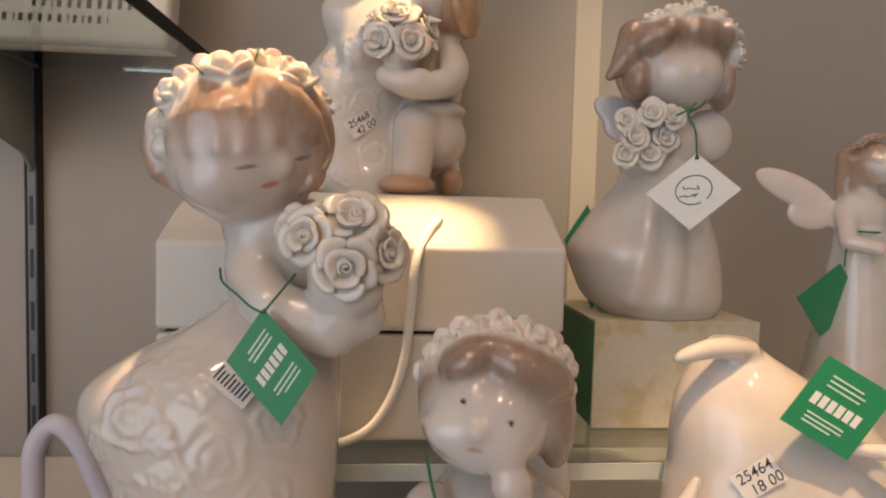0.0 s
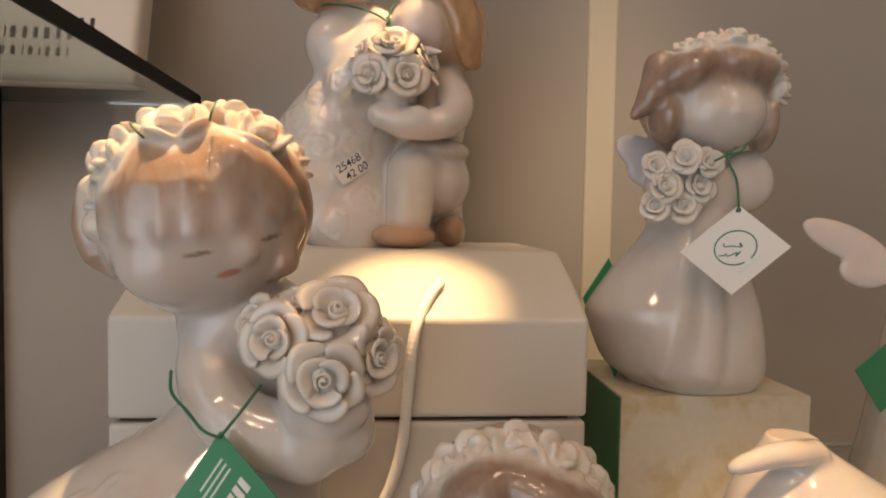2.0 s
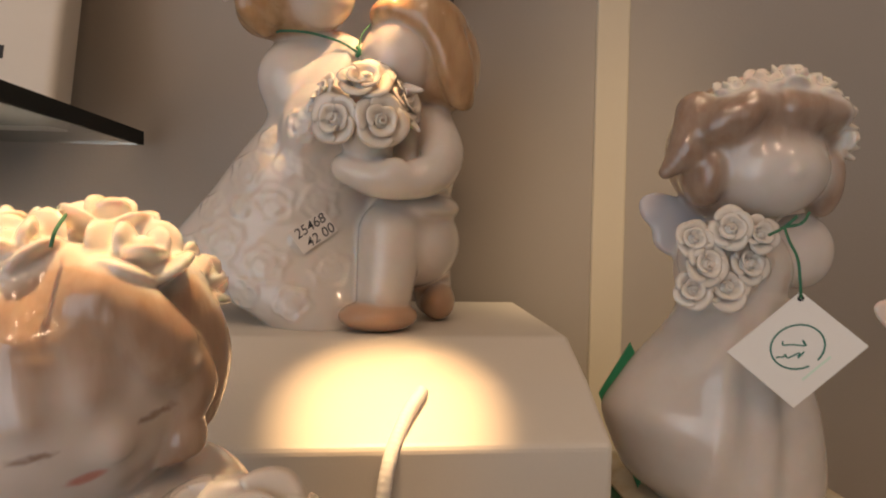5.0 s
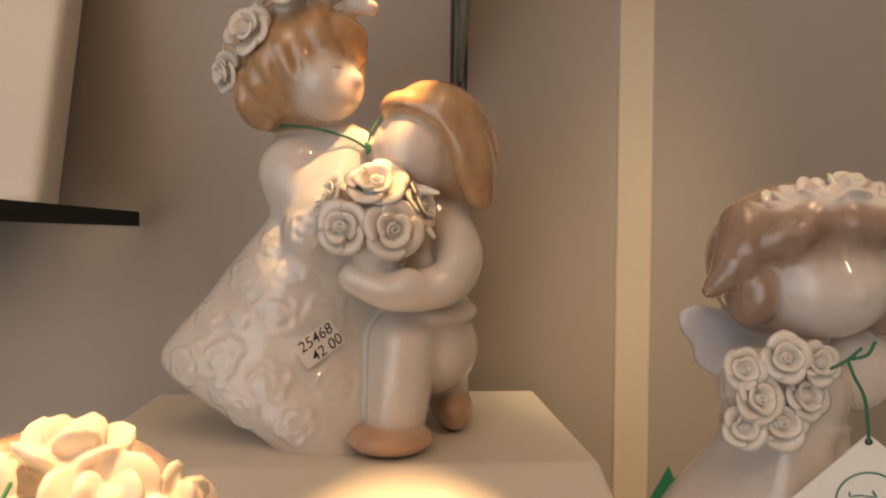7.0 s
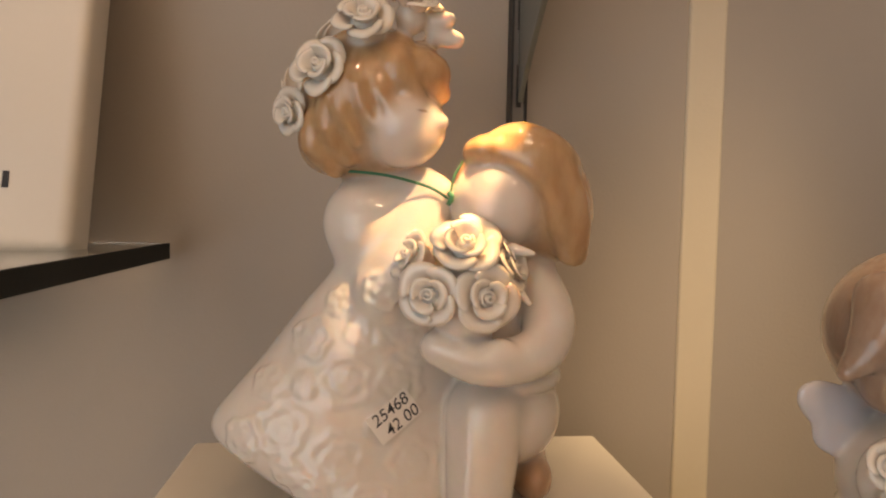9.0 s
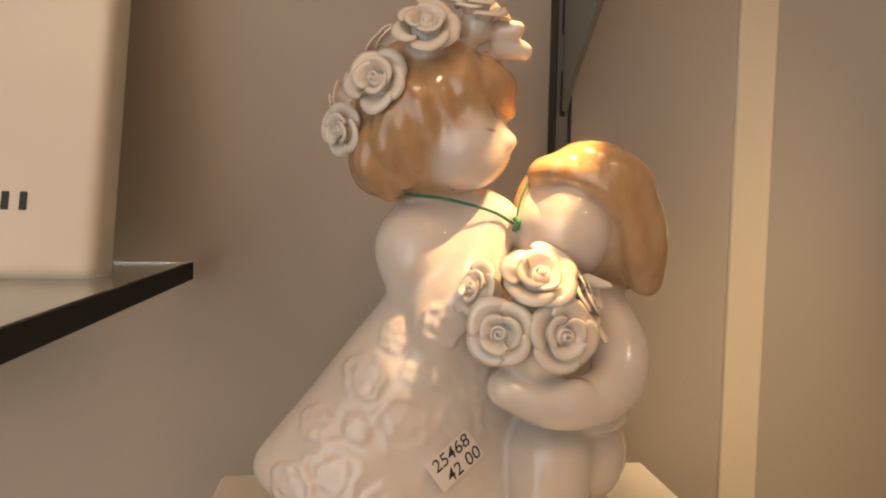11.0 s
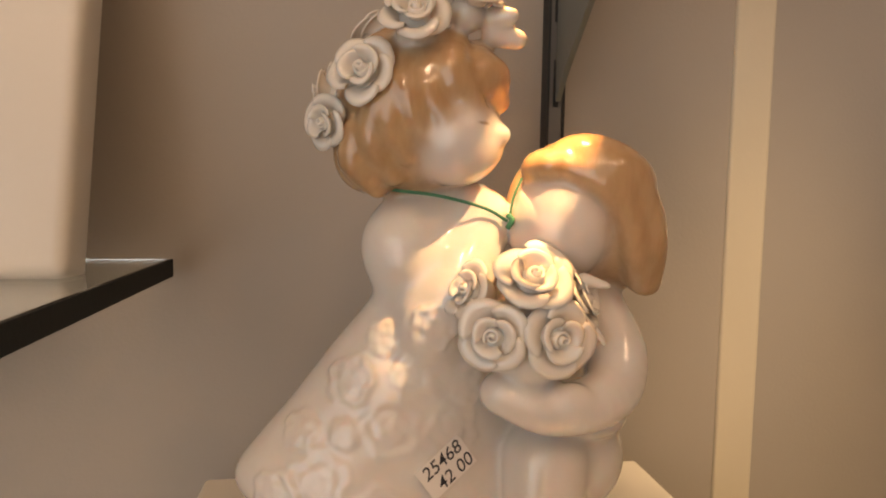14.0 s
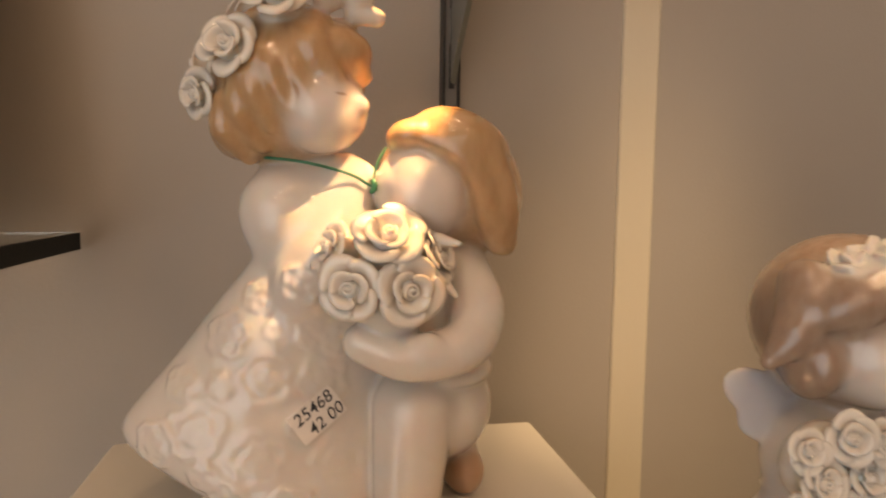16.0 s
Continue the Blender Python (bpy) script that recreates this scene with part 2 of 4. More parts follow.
class Figure:
    def __init__(self):
        self.solids, self.extra, self.brush = [], [], []

    def ball(self, c, r, color=WHITE, k=0.004, turn=(0, 0, 0), cut=False):
        r = (r, r, r) if isinstance(r, float) else r
        c, r, m = np.array(c), np.array(r), spin(turn)

        def far(p):
            q = (p - c) @ m
            a, b = np.linalg.norm(q / r, axis=-1), np.linalg.norm(q / r ** 2, axis=-1)
            return a * (a - 1) / np.maximum(b, 1e-6)
        s = r.max()
        self.solids.append((far, c - s, c + s, color, k, cut))

    def limb(self, a, b, ra, rb, color=WHITE, k=0.004, cut=False):
        a, b = np.array(a), np.array(b)

        def far(p):
            t = np.clip(((p - a) @ (b - a)) / ((b - a) @ (b - a)), 0, 1)
            return np.linalg.norm(p - a - t[..., None] * (b - a), axis=-1) - (ra + (rb - ra) * t)
        s = max(ra, rb)
        self.solids.append((far, np.minimum(a, b) - s, np.maximum(a, b) + s, color, k, cut))

    def limbs(self, points, radii, color=WHITE, k=0.003):
        p0 = [np.array(p) for p in points]

        def far(p):
            best = np.full(p.shape[:-1], 1.0)
            for a, b, ra, rb in zip(p0, p0[1:], radii, radii[1:]):
                t = np.clip(((p - a) @ (b - a)) / ((b - a) @ (b - a)), 0, 1)
                best = np.minimum(best, np.linalg.norm(p - a - t[..., None] * (b - a), axis=-1) - (ra + (rb - ra) * t))
            return best
        s = max(radii)
        self.solids.append((far, np.min(p0, axis=0) - s, np.max(p0, axis=0) + s, color, k, False))

    def bend(self, points, radii, color=WHITE, k=0.003):
        """A limb along a smooth path."""
        path = smooth_path(points, 4)
        n = len(path) - 1
        self.limbs([tuple(q) for q in path], [float(np.interp(i / n, np.linspace(0, 1, len(radii)), radii)) for i in range(n + 1)], color, k)

    def ring(self, c, turn, big, small, color=WHITE, k=0.0012):
        c, m = np.array(c), spin(turn)

        def far(p):
            q = (p - c) @ m
            return np.hypot(np.hypot(q[..., 0], q[..., 1]) - big, q[..., 2]) - small
        self.solids.append((far, c - big - small, c + big + small, color, k, False))

    def gown(self, rows, color=WHITE, k=0.004, folds=0, depth=0.0, phase=0.0):
        """A skirt from rows of z, left, right, front, back."""
        rows = np.array(rows, float)
        z = np.linspace(rows[0, 0], rows[-1, 0], 80)
        cols = [np.interp(z, rows[:, 0], rows[:, i]) for i in range(1, 5)]
        soft = np.hanning(15)[1:-1] / np.hanning(15).sum()
        cols = [np.convolve(np.pad(c, 6, "edge"), soft, "valid") for c in cols]

        def far(p):
            x0, x1, y0, y1 = (np.interp(p[..., 2], z, c) for c in cols)
            cx, cy, rx, ry = (x0 + x1) / 2, (y0 + y1) / 2, (x1 - x0) / 2, (y1 - y0) / 2
            u, v = (p[..., 0] - cx) / rx, (p[..., 1] - cy) / ry
            rad = np.hypot(u, v)
            if folds:
                rad = rad + depth * np.cos(folds * np.arctan2(v, u) + phase)
            side = (rad - 1) * np.minimum(rx, ry) * 0.85
            ends = np.maximum(z[0] - p[..., 2], p[..., 2] - z[-1])
            return np.maximum(side, ends)
        lo = np.array([rows[:, 1].min(), rows[:, 3].min(), z[0]])
        hi = np.array([rows[:, 2].max(), rows[:, 4].max(), z[-1]])
        self.solids.append((far, lo - 0.004, hi + 0.004, color, k, False))

    def dab(self, c, r, color, turn=(0, 0, 0)):
        """Paint on what lies inside this ellipsoid."""
        self.brush.append((np.array(c), np.array((r, r, r) if isinstance(r, float) else r), color, spin(turn)))

    def value(self, p):
        d = np.full(p.shape[:-1], 1.0)
        for far, lo, hi, color, k, cut in self.solids:
            e = far(p)
            d = blend(d, e, k, cut)
        return d

    def front(self, x, z, start=0.1, way=(0, 1, 0)):
        """The surface met by a ray that goes from the front."""
        p, way = np.array([x, start, z], float), np.array(way, float)
        for _ in range(70):
            step = float(self.value(p))
            p = p + way * step * 0.7
            if abs(step) < 2e-5:
                break
        return p

    def rose(self, c, toward, r, seed=0, color=WHITE, tall=1.0):
        self.extra.append((*rose_mesh(c, toward, r, seed, tall), color))

    def bloom(self, c, toward, r, seed, tall):
        """A rose on a solid base."""
        way = np.array(Vector(toward).normalized())
        self.ball(np.array(c) - way * r * 0.40, r * 0.62, ROSE, k=0.002)
        self.rose(c, toward, r, seed, ROSE, tall)

    def blossom(self, c, toward, r, seed):
        """A thick moulded bloom: cupped petals round a bud, part of the solid."""
        rng, c = random.Random(seed), np.array(c)
        quat = Vector(toward).to_track_quat("Z", "Y")
        for many, reach, lift, size, cup in ((4, 0.56, -0.10, 0.52, 42), (3, 0.28, 0.14, 0.36, 66)):
            first = rng.uniform(0, 360)
            for i in range(many):
                a = first + 360 * (i + rng.uniform(-0.12, 0.12)) / many
                turn = (quat @ Euler((0, 0, radians(a))).to_quaternion() @ Euler((0, -radians(cup + rng.uniform(-9, 9)), 0)).to_quaternion()).to_euler()
                q = quat @ Vector((math.cos(radians(a)) * reach * r, math.sin(radians(a)) * reach * r, lift * r))
                self.ball(c + np.array(q), (r * size, r * size * 1.05, r * 0.15), ROSE, k=0.0007, turn=[math.degrees(v) for v in turn])
        way = np.array(quat @ Vector((0, 0, 1)))
        self.ball(c + way * r * 0.18, r * 0.17, ROSE, k=0.0008)
        self.ball(c - way * r * 0.42, r * 0.56, ROSE, k=0.0015)

    def emboss(self, x, z, r, start=0.1):
        """A flat rose in relief on the front."""
        c = self.front(x, z, start)
        e = 0.002
        g = np.array([self.value(c + np.eye(3)[i] * e) - self.value(c - np.eye(3)[i] * e) for i in range(3)])
        turn = Vector(g).to_track_quat("Z", "Y").to_euler()
        turn = [math.degrees(a) for a in turn]
        m = spin(turn)
        rng = random.Random(int(x * 1e5) + int(z * 1e5))
        c = c - np.array(Vector(g).normalized()) * r * 0.036
        self.ball(c, (r * 0.22, r * 0.22, r * 0.10), k=0.0015, turn=turn)
        for count, f in ((3, 0.42), (5, 0.82)):
            first = rng.uniform(0, 6.28)
            for i in range(count):
                arc = [first + 2 * math.pi * (i + q) / count for q in (0.05, 0.35, 0.65, 0.95)]
                reach = [f * rng.uniform(0.88, 1.06) * g for g in (0.86, 1.05, 1.05, 0.84)]
                points = [c + m @ np.array([math.cos(a) * q * r, math.sin(a) * q * r, -0.2 * (q * r) ** 2 / 0.03]) for a, q in zip(arc, reach)]
                self.limbs(points, [r * 0.014, r * 0.028, r * 0.028, r * 0.014], k=0.0026)

    def mesh(self, name, base, step, label, group=""):
        lo = np.min([s[1] for s in self.solids], axis=0) - 3 * step
        hi = np.max([s[2] for s in self.solids], axis=0) + 3 * step
        n = np.ceil((hi - lo) / step).astype(int) + 1
        axes = [lo[i] + step * np.arange(n[i]) for i in range(3)]
        d = np.full(tuple(n), 0.05, np.float32)
        for far, a, b, color, k, cut in self.solids:
            i0 = np.maximum(np.floor((a - 0.008 - lo) / step).astype(int), 0)
            i1 = np.minimum(np.ceil((b + 0.008 - lo) / step).astype(int) + 1, n)
            window = tuple(slice(i0[i], i1[i]) for i in range(3))
            p = np.stack(np.meshgrid(*[axes[i][window[i]] for i in range(3)], indexing="ij"), -1)
            d[window] = blend(d[window], far(p), k, cut)
        verts, faces = surface_net(d, lo, step)
        paint = self.painted(verts)
        verts, faces, paint = [verts], [faces], [paint]
        count, solid = len(verts[0]), len(faces[0])
        for v, f, color in self.extra:
            verts.append(v)
            faces.append(f + count)
            paint.append(np.tile(np.array(color, float), (len(v), 1)))
            count += len(v)
        verts, faces, paint = np.concatenate(verts), np.concatenate(faces), np.concatenate(paint)
        me = bpy.data.meshes.new(name)
        me.vertices.add(len(verts))
        me.vertices.foreach_set("co", (verts - np.array(base)).astype(np.float32).ravel())
        me.loops.add(len(faces) * 4)
        me.loops.foreach_set("vertex_index", faces.astype(np.int32).ravel())
        me.polygons.add(len(faces))
        me.polygons.foreach_set("loop_start", np.arange(0, len(faces) * 4, 4, dtype=np.int32))
        me.polygons.foreach_set("use_smooth", np.ones(len(faces), bool))
        me.update(calc_edges=True)
        layer = me.color_attributes.new("paint", "FLOAT_COLOR", "POINT")
        layer.data.foreach_set("color", paint.astype(np.float32).ravel())
        me.materials.append(PORCELAIN)
        me.materials.append(PETAL)
        me.polygons.foreach_set('material_index', (np.arange(len(faces)) >= solid).astype(np.int32))
        ob = new(name, me)
        ob.location = base
        return tagged(ob, label, "figurine", group)

    def painted(self, p):
        best, total, clean = np.zeros((len(p), 4)), np.zeros(len(p)), np.zeros(len(p))
        for far, lo, hi, color, k, cut in self.solids:
            if cut:
                continue
            near = np.all((p > lo - 0.004) & (p < hi + 0.004), axis=1)
            if near.any():
                w = np.exp(-np.abs(np.clip(far(p[near]), -0.02, 1)) / 0.0013) + 1e-12
                best[near] += w[:, None] * np.array(color)
                total[near] += w
                clean[near] += w * (color == ROSE)
        pure = np.clip(3 * clean / np.maximum(total, 1e-12) - 0.4, 0, 1)[:, None]
        best = np.where(total[:, None] > 0, best / np.maximum(total, 1e-12)[:, None], np.array(WHITE))
        best = best * (1 - pure) + np.array(ROSE) * pure
        for c, r, color, m in self.brush:
            e = 1 - np.linalg.norm(((p - c) @ m) / r, axis=1)
            w = (np.clip(e * 2.5, 0, 1) * (1 - np.clip(3 * clean / np.maximum(total, 1e-12), 0, 1)))[:, None]
            best = best * (1 - w) + np.array(color) * w
        return best


def blend(a, b, k, cut=False):
    if cut:
        return np.maximum(a, -b)
    h = np.maximum(k - np.abs(a - b), 0) / k
    return np.minimum(a, b) - h * h * k * 0.25


def surface_net(d, lo, step):
    """One vertex per mixed cell, one quad per crossed edge."""
    nx, ny, nz = d.shape
    corner = [(i, j, k) for i in (0, 1) for j in (0, 1) for k in (0, 1)]
    cell = lambda i, j, k: d[i:nx - 1 + i, j:ny - 1 + j, k:nz - 1 + k]
    inside = sum((cell(*c) < 0).astype(np.int8) for c in corner)
    idx = np.argwhere((inside > 0) & (inside < 8))
    values = {c: d[idx[:, 0] + c[0], idx[:, 1] + c[1], idx[:, 2] + c[2]] for c in corner}
    total, hits = np.zeros((len(idx), 3)), np.zeros(len(idx))
    for a in corner:
        for ax in range(3):
            if a[ax]:
                continue
            b = tuple(1 if i == ax else a[i] for i in range(3))
            va, vb = values[a], values[b]
            cross = (va < 0) != (vb < 0)
            t = np.where(cross, va / np.where(cross, va - vb, 1), 0)
            for i in range(3):
                total[:, i] += np.where(cross, a[i] + (t if i == ax else 0), 0)
            hits += cross
    verts = lo + step * (idx + total / hits[:, None])
    number = np.full((nx - 1, ny - 1, nz - 1), -1, np.int64)
    number[tuple(idx.T)] = np.arange(len(idx))
    faces = []
    for ax in range(3):
        u, v = (ax + 1) % 3, (ax + 2) % 3
        a = d
        first = [slice(1, -1)] * 3
        first[ax] = slice(0, -1)
        second = list(first)
        second[ax] = slice(1, None)
        s0, s1 = a[tuple(first)] < 0, a[tuple(second)] < 0
        e = np.argwhere(s0 != s1)
        flip = s0[tuple(e.T)]
        e = e + np.array([0 if i == ax else 1 for i in range(3)])
        q = []
        for du, dv in ((1, 1), (0, 1), (0, 0), (1, 0)):
            c = e.copy()
            c[:, u] -= du
            c[:, v] -= dv
            q.append(number[tuple(c.T)])
        q = np.stack(q, 1)
        q[~flip] = q[~flip][:, ::-1]
        faces.append(q)
    return verts, np.concatenate(faces)


def rose_mesh(c, toward, r, seed=0, tall=1.0):
    """An open rose: a rolled heart and three rings of curling petals, each with thickness."""
    rng = random.Random(seed)
    quat = Vector(toward).to_track_quat("Z", "Y").to_matrix() @ Euler((0, 0, rng.uniform(0, 6.28))).to_matrix()
    m = np.array(quat)
    verts, faces = [], []

    def sheet(fn, nu, nv, thick):
        grid = np.array([[fn(i / nu, j / nv) for j in range(nv + 1)] for i in range(nu + 1)])
        du, dv = np.gradient(grid, axis=0), np.gradient(grid, axis=1)
        nrm = np.cross(du, dv)
        nrm /= np.maximum(np.linalg.norm(nrm, axis=-1, keepdims=True), 1e-9)
        taper = np.ones((nu + 1, nv + 1, 1))
        taper[0] = taper[-1] = 0.35
        taper[:, -1] = 0.55
        start = sum(len(v) for v in verts)
        verts.append(np.concatenate([(grid + nrm * thick * taper).reshape(-1, 3), (grid - nrm * thick * taper).reshape(-1, 3)]))
        w, total = nv + 1, (nu + 1) * (nv + 1)
        for i in range(nu):
            for j in range(nv):
                a = start + i * w + j
                faces.append((a, a + w, a + w + 1, a + 1))
                faces.append((a + total, a + total + 1, a + total + w + 1, a + total + w))
        for i in range(nu):
            a, b = start + i * w, start + i * w + nv
            faces.append((a, a + total, a + total + w, a + w))
            faces.append((b, b + w, b + w + total, b + total))
        for j in range(nv):
            a, b = start + j, start + nu * w + j
            faces.append((a, a + 1, a + 1 + total, a + total))
            faces.append((b, b + total, b + total + 1, b + 1))

    def heart(u, v):
        a = u * 2 * math.pi * 1.6
        rad = r * (0.06 + 0.22 * u) * (1.1 - 0.35 * v * (1 - 0.5 * u))
        return (rad * math.cos(a), rad * math.sin(a), r * (-0.45 + 0.92 * v - 0.14 * u))
    sheet(heart, 18, 3, r * 0.055)
    count = rng.choice((4, 4, 5))
    for ring, (many, reach, top, roll) in enumerate(((3, 0.60, 0.42, 0.03), (count, 1.02, 0.24, 0.08))):
        for i in range(many):
            mid = 2 * math.pi * (i + 0.4 * ring) / many + rng.uniform(-0.2, 0.2)
            wide = (1.28 if ring else 1.15) * math.pi / many * rng.uniform(1.0, 1.12)
            lift, size, lean = rng.uniform(-0.05, 0.05), rng.uniform(0.93, 1.05), 0.13 + rng.uniform(-0.05, 0.05)

            def petal(u, v):
                s = 2 * u - 1
                a = mid + s * wide * (0.72 + 0.28 * v)
                edge = 1 + 0.12 * (1 - abs(s)) * v - 0.18 * s ** 4 * v + 0.025 * math.sin(5 * s + 2 * i) * v
                rad = reach * size * r * (0.26 + 0.74 * v ** 1.15) * edge
                tip = max(v - 0.70, 0) / 0.30
                h = r * (-0.55 + (top + 0.55 + lift) * math.sin(v ** 0.8 * 1.5708) - roll * tip * tip + lean * s * v + 0.03 * math.cos(3 * s + i) * v)
                return (rad * math.cos(a), rad * math.sin(a), h)
            sheet(petal, 12, 8, r * 0.037)
    v = (np.concatenate(verts) * np.array((1, 1, tall))) @ m.T + np.array(c)
    return v, np.array(faces)


# ---- the structure ----
WALL_Y = 0.522
tagged(part("wall_back", block((-2.2, WALL_Y, -1.2), (2.2, WALL_Y + 0.1, 1.8)), WALL), "warm beige painted display back wall", "wall", kind="structure")
for name, lo, hi, mat in (("wall_west", (-2.3, -3.4, -1.2), (-2.2, 0.63, 1.8), ROOM), ("wall_east", (2.2, -3.4, -1.2), (2.3, 0.63, 1.8), ROOM),
                          ("wall_south", (-2.2, -3.4, -1.2), (2.2, -3.3, 1.8), ROOM), ("floor", (-2.3, -3.4, -1.25), (2.3, 0.63, -1.2), FLOOR), ("ceiling", (-2.3, -3.4, 1.8), (2.3, 0.63, 1.85), ROOM)):
    tagged(part(name, block(lo, hi), mat), "plain shop " + name.split("_")[0], name.split("_")[0], kind="structure")
# thin raised strip added where a band of light falls down the wall
tagged(part("trim", block((0.1435, WALL_Y - 0.0018, -0.059), (0.1655, WALL_Y + 0.003, 1.2), 0.0016, 3), LIT_BAND), "cream vertical strip on the wall, standing in for a band of light", "trim", kind="structure")
tagged(part("display_base", block((-0.9, -0.02, -0.25), (0.9, WALL_Y - 0.001, -0.06), 0.004), BASE), "pale display plinth under the figurines", "plinth", kind="structure")


def rail(x):
    thing = tagged(new("wall_rail"), "slotted metal shelf rail with dark slots on the wall", "rail", "slotted rails")
    thing.location = (x, WALL_Y, 0)
    part("channel", block((0.0000, -0.010, -0.058), (0.0012, 0, 1.2)), BLACK, thing)
    part("channel", block((0.0012, -0.009, -0.058), (0.0078, 0, 1.2), 0.0005), METAL, thing)
    part("channel", block((0.0078, -0.010, -0.058), (0.0090, 0, 1.2)), BLACK, thing)
    for i in range(30):
        z = -0.04 + i * 0.04
        part("slot", block((0.0032, -0.0094, z), (0.0058, -0.0085, z + 0.022)), BLACK, thing)
    return thing


rail(-0.2745)
rail(0.0425)


def bracket(x, z_low, z_top, reach):
    thing = tagged(new("shelf_bracket"), "grey metal bracket hooked into the rail", "bracket", "shelf brackets")
    y = WALL_Y - 0.0115
    outline = [(y, z_low), (y - 0.012, z_low + 0.012), (y - reach * 0.35, z_low + (z_top - z_low) * 0.45), (y - reach, z_top - 0.016), (y - reach, z_top), (y, z_top)]
    part("plate", prism(outline, x, x + 0.0028, 0.0006), BRACKET, thing)
    part("flange", block((x - 0.004, y - reach, z_top), (x + 0.008, y, z_top + 0.0015)), BRACKET, thing)
    return thing


bracket(-0.270, 0.161, 0.2365, 0.24)
bracket(0.0460, 0.322, 0.45, 0.20)


def glass_shelf(lo, hi, edges):
    thing = tagged(new("glass_shelf"), "clear glass shelf with dark green edges", "shelf", "glass shelves")
    slab = part("slab", block(lo, hi, 0.0008), GLASS, thing)
    slab.visible_shadow = False
    e = 0.0012
    if "right" in edges:
        part("edge", block((hi[0] + 0.0002, lo[1], lo[2]), (hi[0] + e, hi[1], hi[2])), EDGE, thing)
    # front strip carries the edge's shine as a pale colour
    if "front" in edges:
        part("edge", block((lo[0], lo[1] - e, lo[2]), (hi[0], lo[1] - 0.0002, hi[2])), EDGELIGHT, thing, "pale front edge, its shine put into the colour")
    if "back" in edges:
        part("edge", block((lo[0], hi[1] + 0.0002, lo[2]), (hi[0], hi[1] + e, hi[2])), EDGE, thing)
    return thing


glass_shelf((-0.75, 0.27, 0.238), (-0.1320, 0.517, 0.246), ("right",))
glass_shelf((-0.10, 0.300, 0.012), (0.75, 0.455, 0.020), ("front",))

# ---- boxes ----


def gift_box(front, back, z0, z1, z2, label):
    thing = tagged(new("gift_box"), label, "box", "stacked gift boxes")
    x0, x1 = -0.115, 0.090
    if z2 > z1:
        outline = [(front, z0), (front, z1), (front + 0.030, z1 + (z2 - z1) * 0.58), (front + 0.058, z2), (back - 0.004, z2), (back, z2 - 0.006), (back, z0)]
    else:
        outline = [(front, z0), (front, z1), (back, z1), (back, z0)]
    part("body", prism(outline, x0, x1, 0.0022), BOARD, thing)
    return thing


gift_box(0.328, 0.470, 0.0205, 0.0755, 0.0755, "off-white cardboard gift box standing on the glass shelf")
gift_box(0.327, 0.505, 0.0775, 0.121, 0.148, "off-white cardboard gift box with a sloped lid, stacked on another")
# black filler sheet: the gap's shade between the boxes, made as a solid
part("box_gap_shade", block((-0.112, 0.333, 0.0755), (0.083, 0.465, 0.0775)), BLACK, bpy.data.objects["gift_box.001"], "black sheet for the shade in the gap under the lid box")


def royal_box():
    thing = tagged(new("display_box"), "green gift box with a marbled yellow paper front", "box")
    part("body", block((0.1125, 0.3485, 0.0205), (0.208, 0.43, 0.080), 0.0015), GREENBOX, thing)
    part("front_paper", block((0.1130, 0.347, 0.0210), (0.2075, 0.3484, 0.0802)), MARBLE, thing, "marbled cream and ochre paper")
    part("top_paper", block((0.1130, 0.347, 0.0802), (0.2075, 0.4298, 0.0812)), MARBLE, thing, "marbled cream and ochre paper")
    return thing


royal_box()


def name_box():
    thing = tagged(new("presentation_box"), "ivory presentation box with dark printed bars, on the glass shelf", "box")
    thing.matrix_world = pose(-0.1480, 0.4440, 0.2466, -13.5)
    body = part("body", block((-0.38, 0.0, 0.0002), (0, 0.022, 0.23), 0.005, 4), BOXWHITE, thing)
    body.data.polygons.foreach_set("use_smooth", [True] * len(body.data.polygons))
    for row, (z, x0, x1, h) in enumerate(((0.0250, -0.0870, -0.0250, 0.0068), (0.0145, -0.1140, -0.0390, 0.0052))):
        x, rng = x0, random.Random(row)
        while x < x1:
            w = rng.choice((0.0012, 0.0040, 0.0046, 0.0038))
            part("print_bar", block((x, -0.0004, z), (x + w * 0.6, 0.0004, z + h)), INK, thing)
            x += w + 0.0022
    return thing


name_box()

# ---- figurines ----


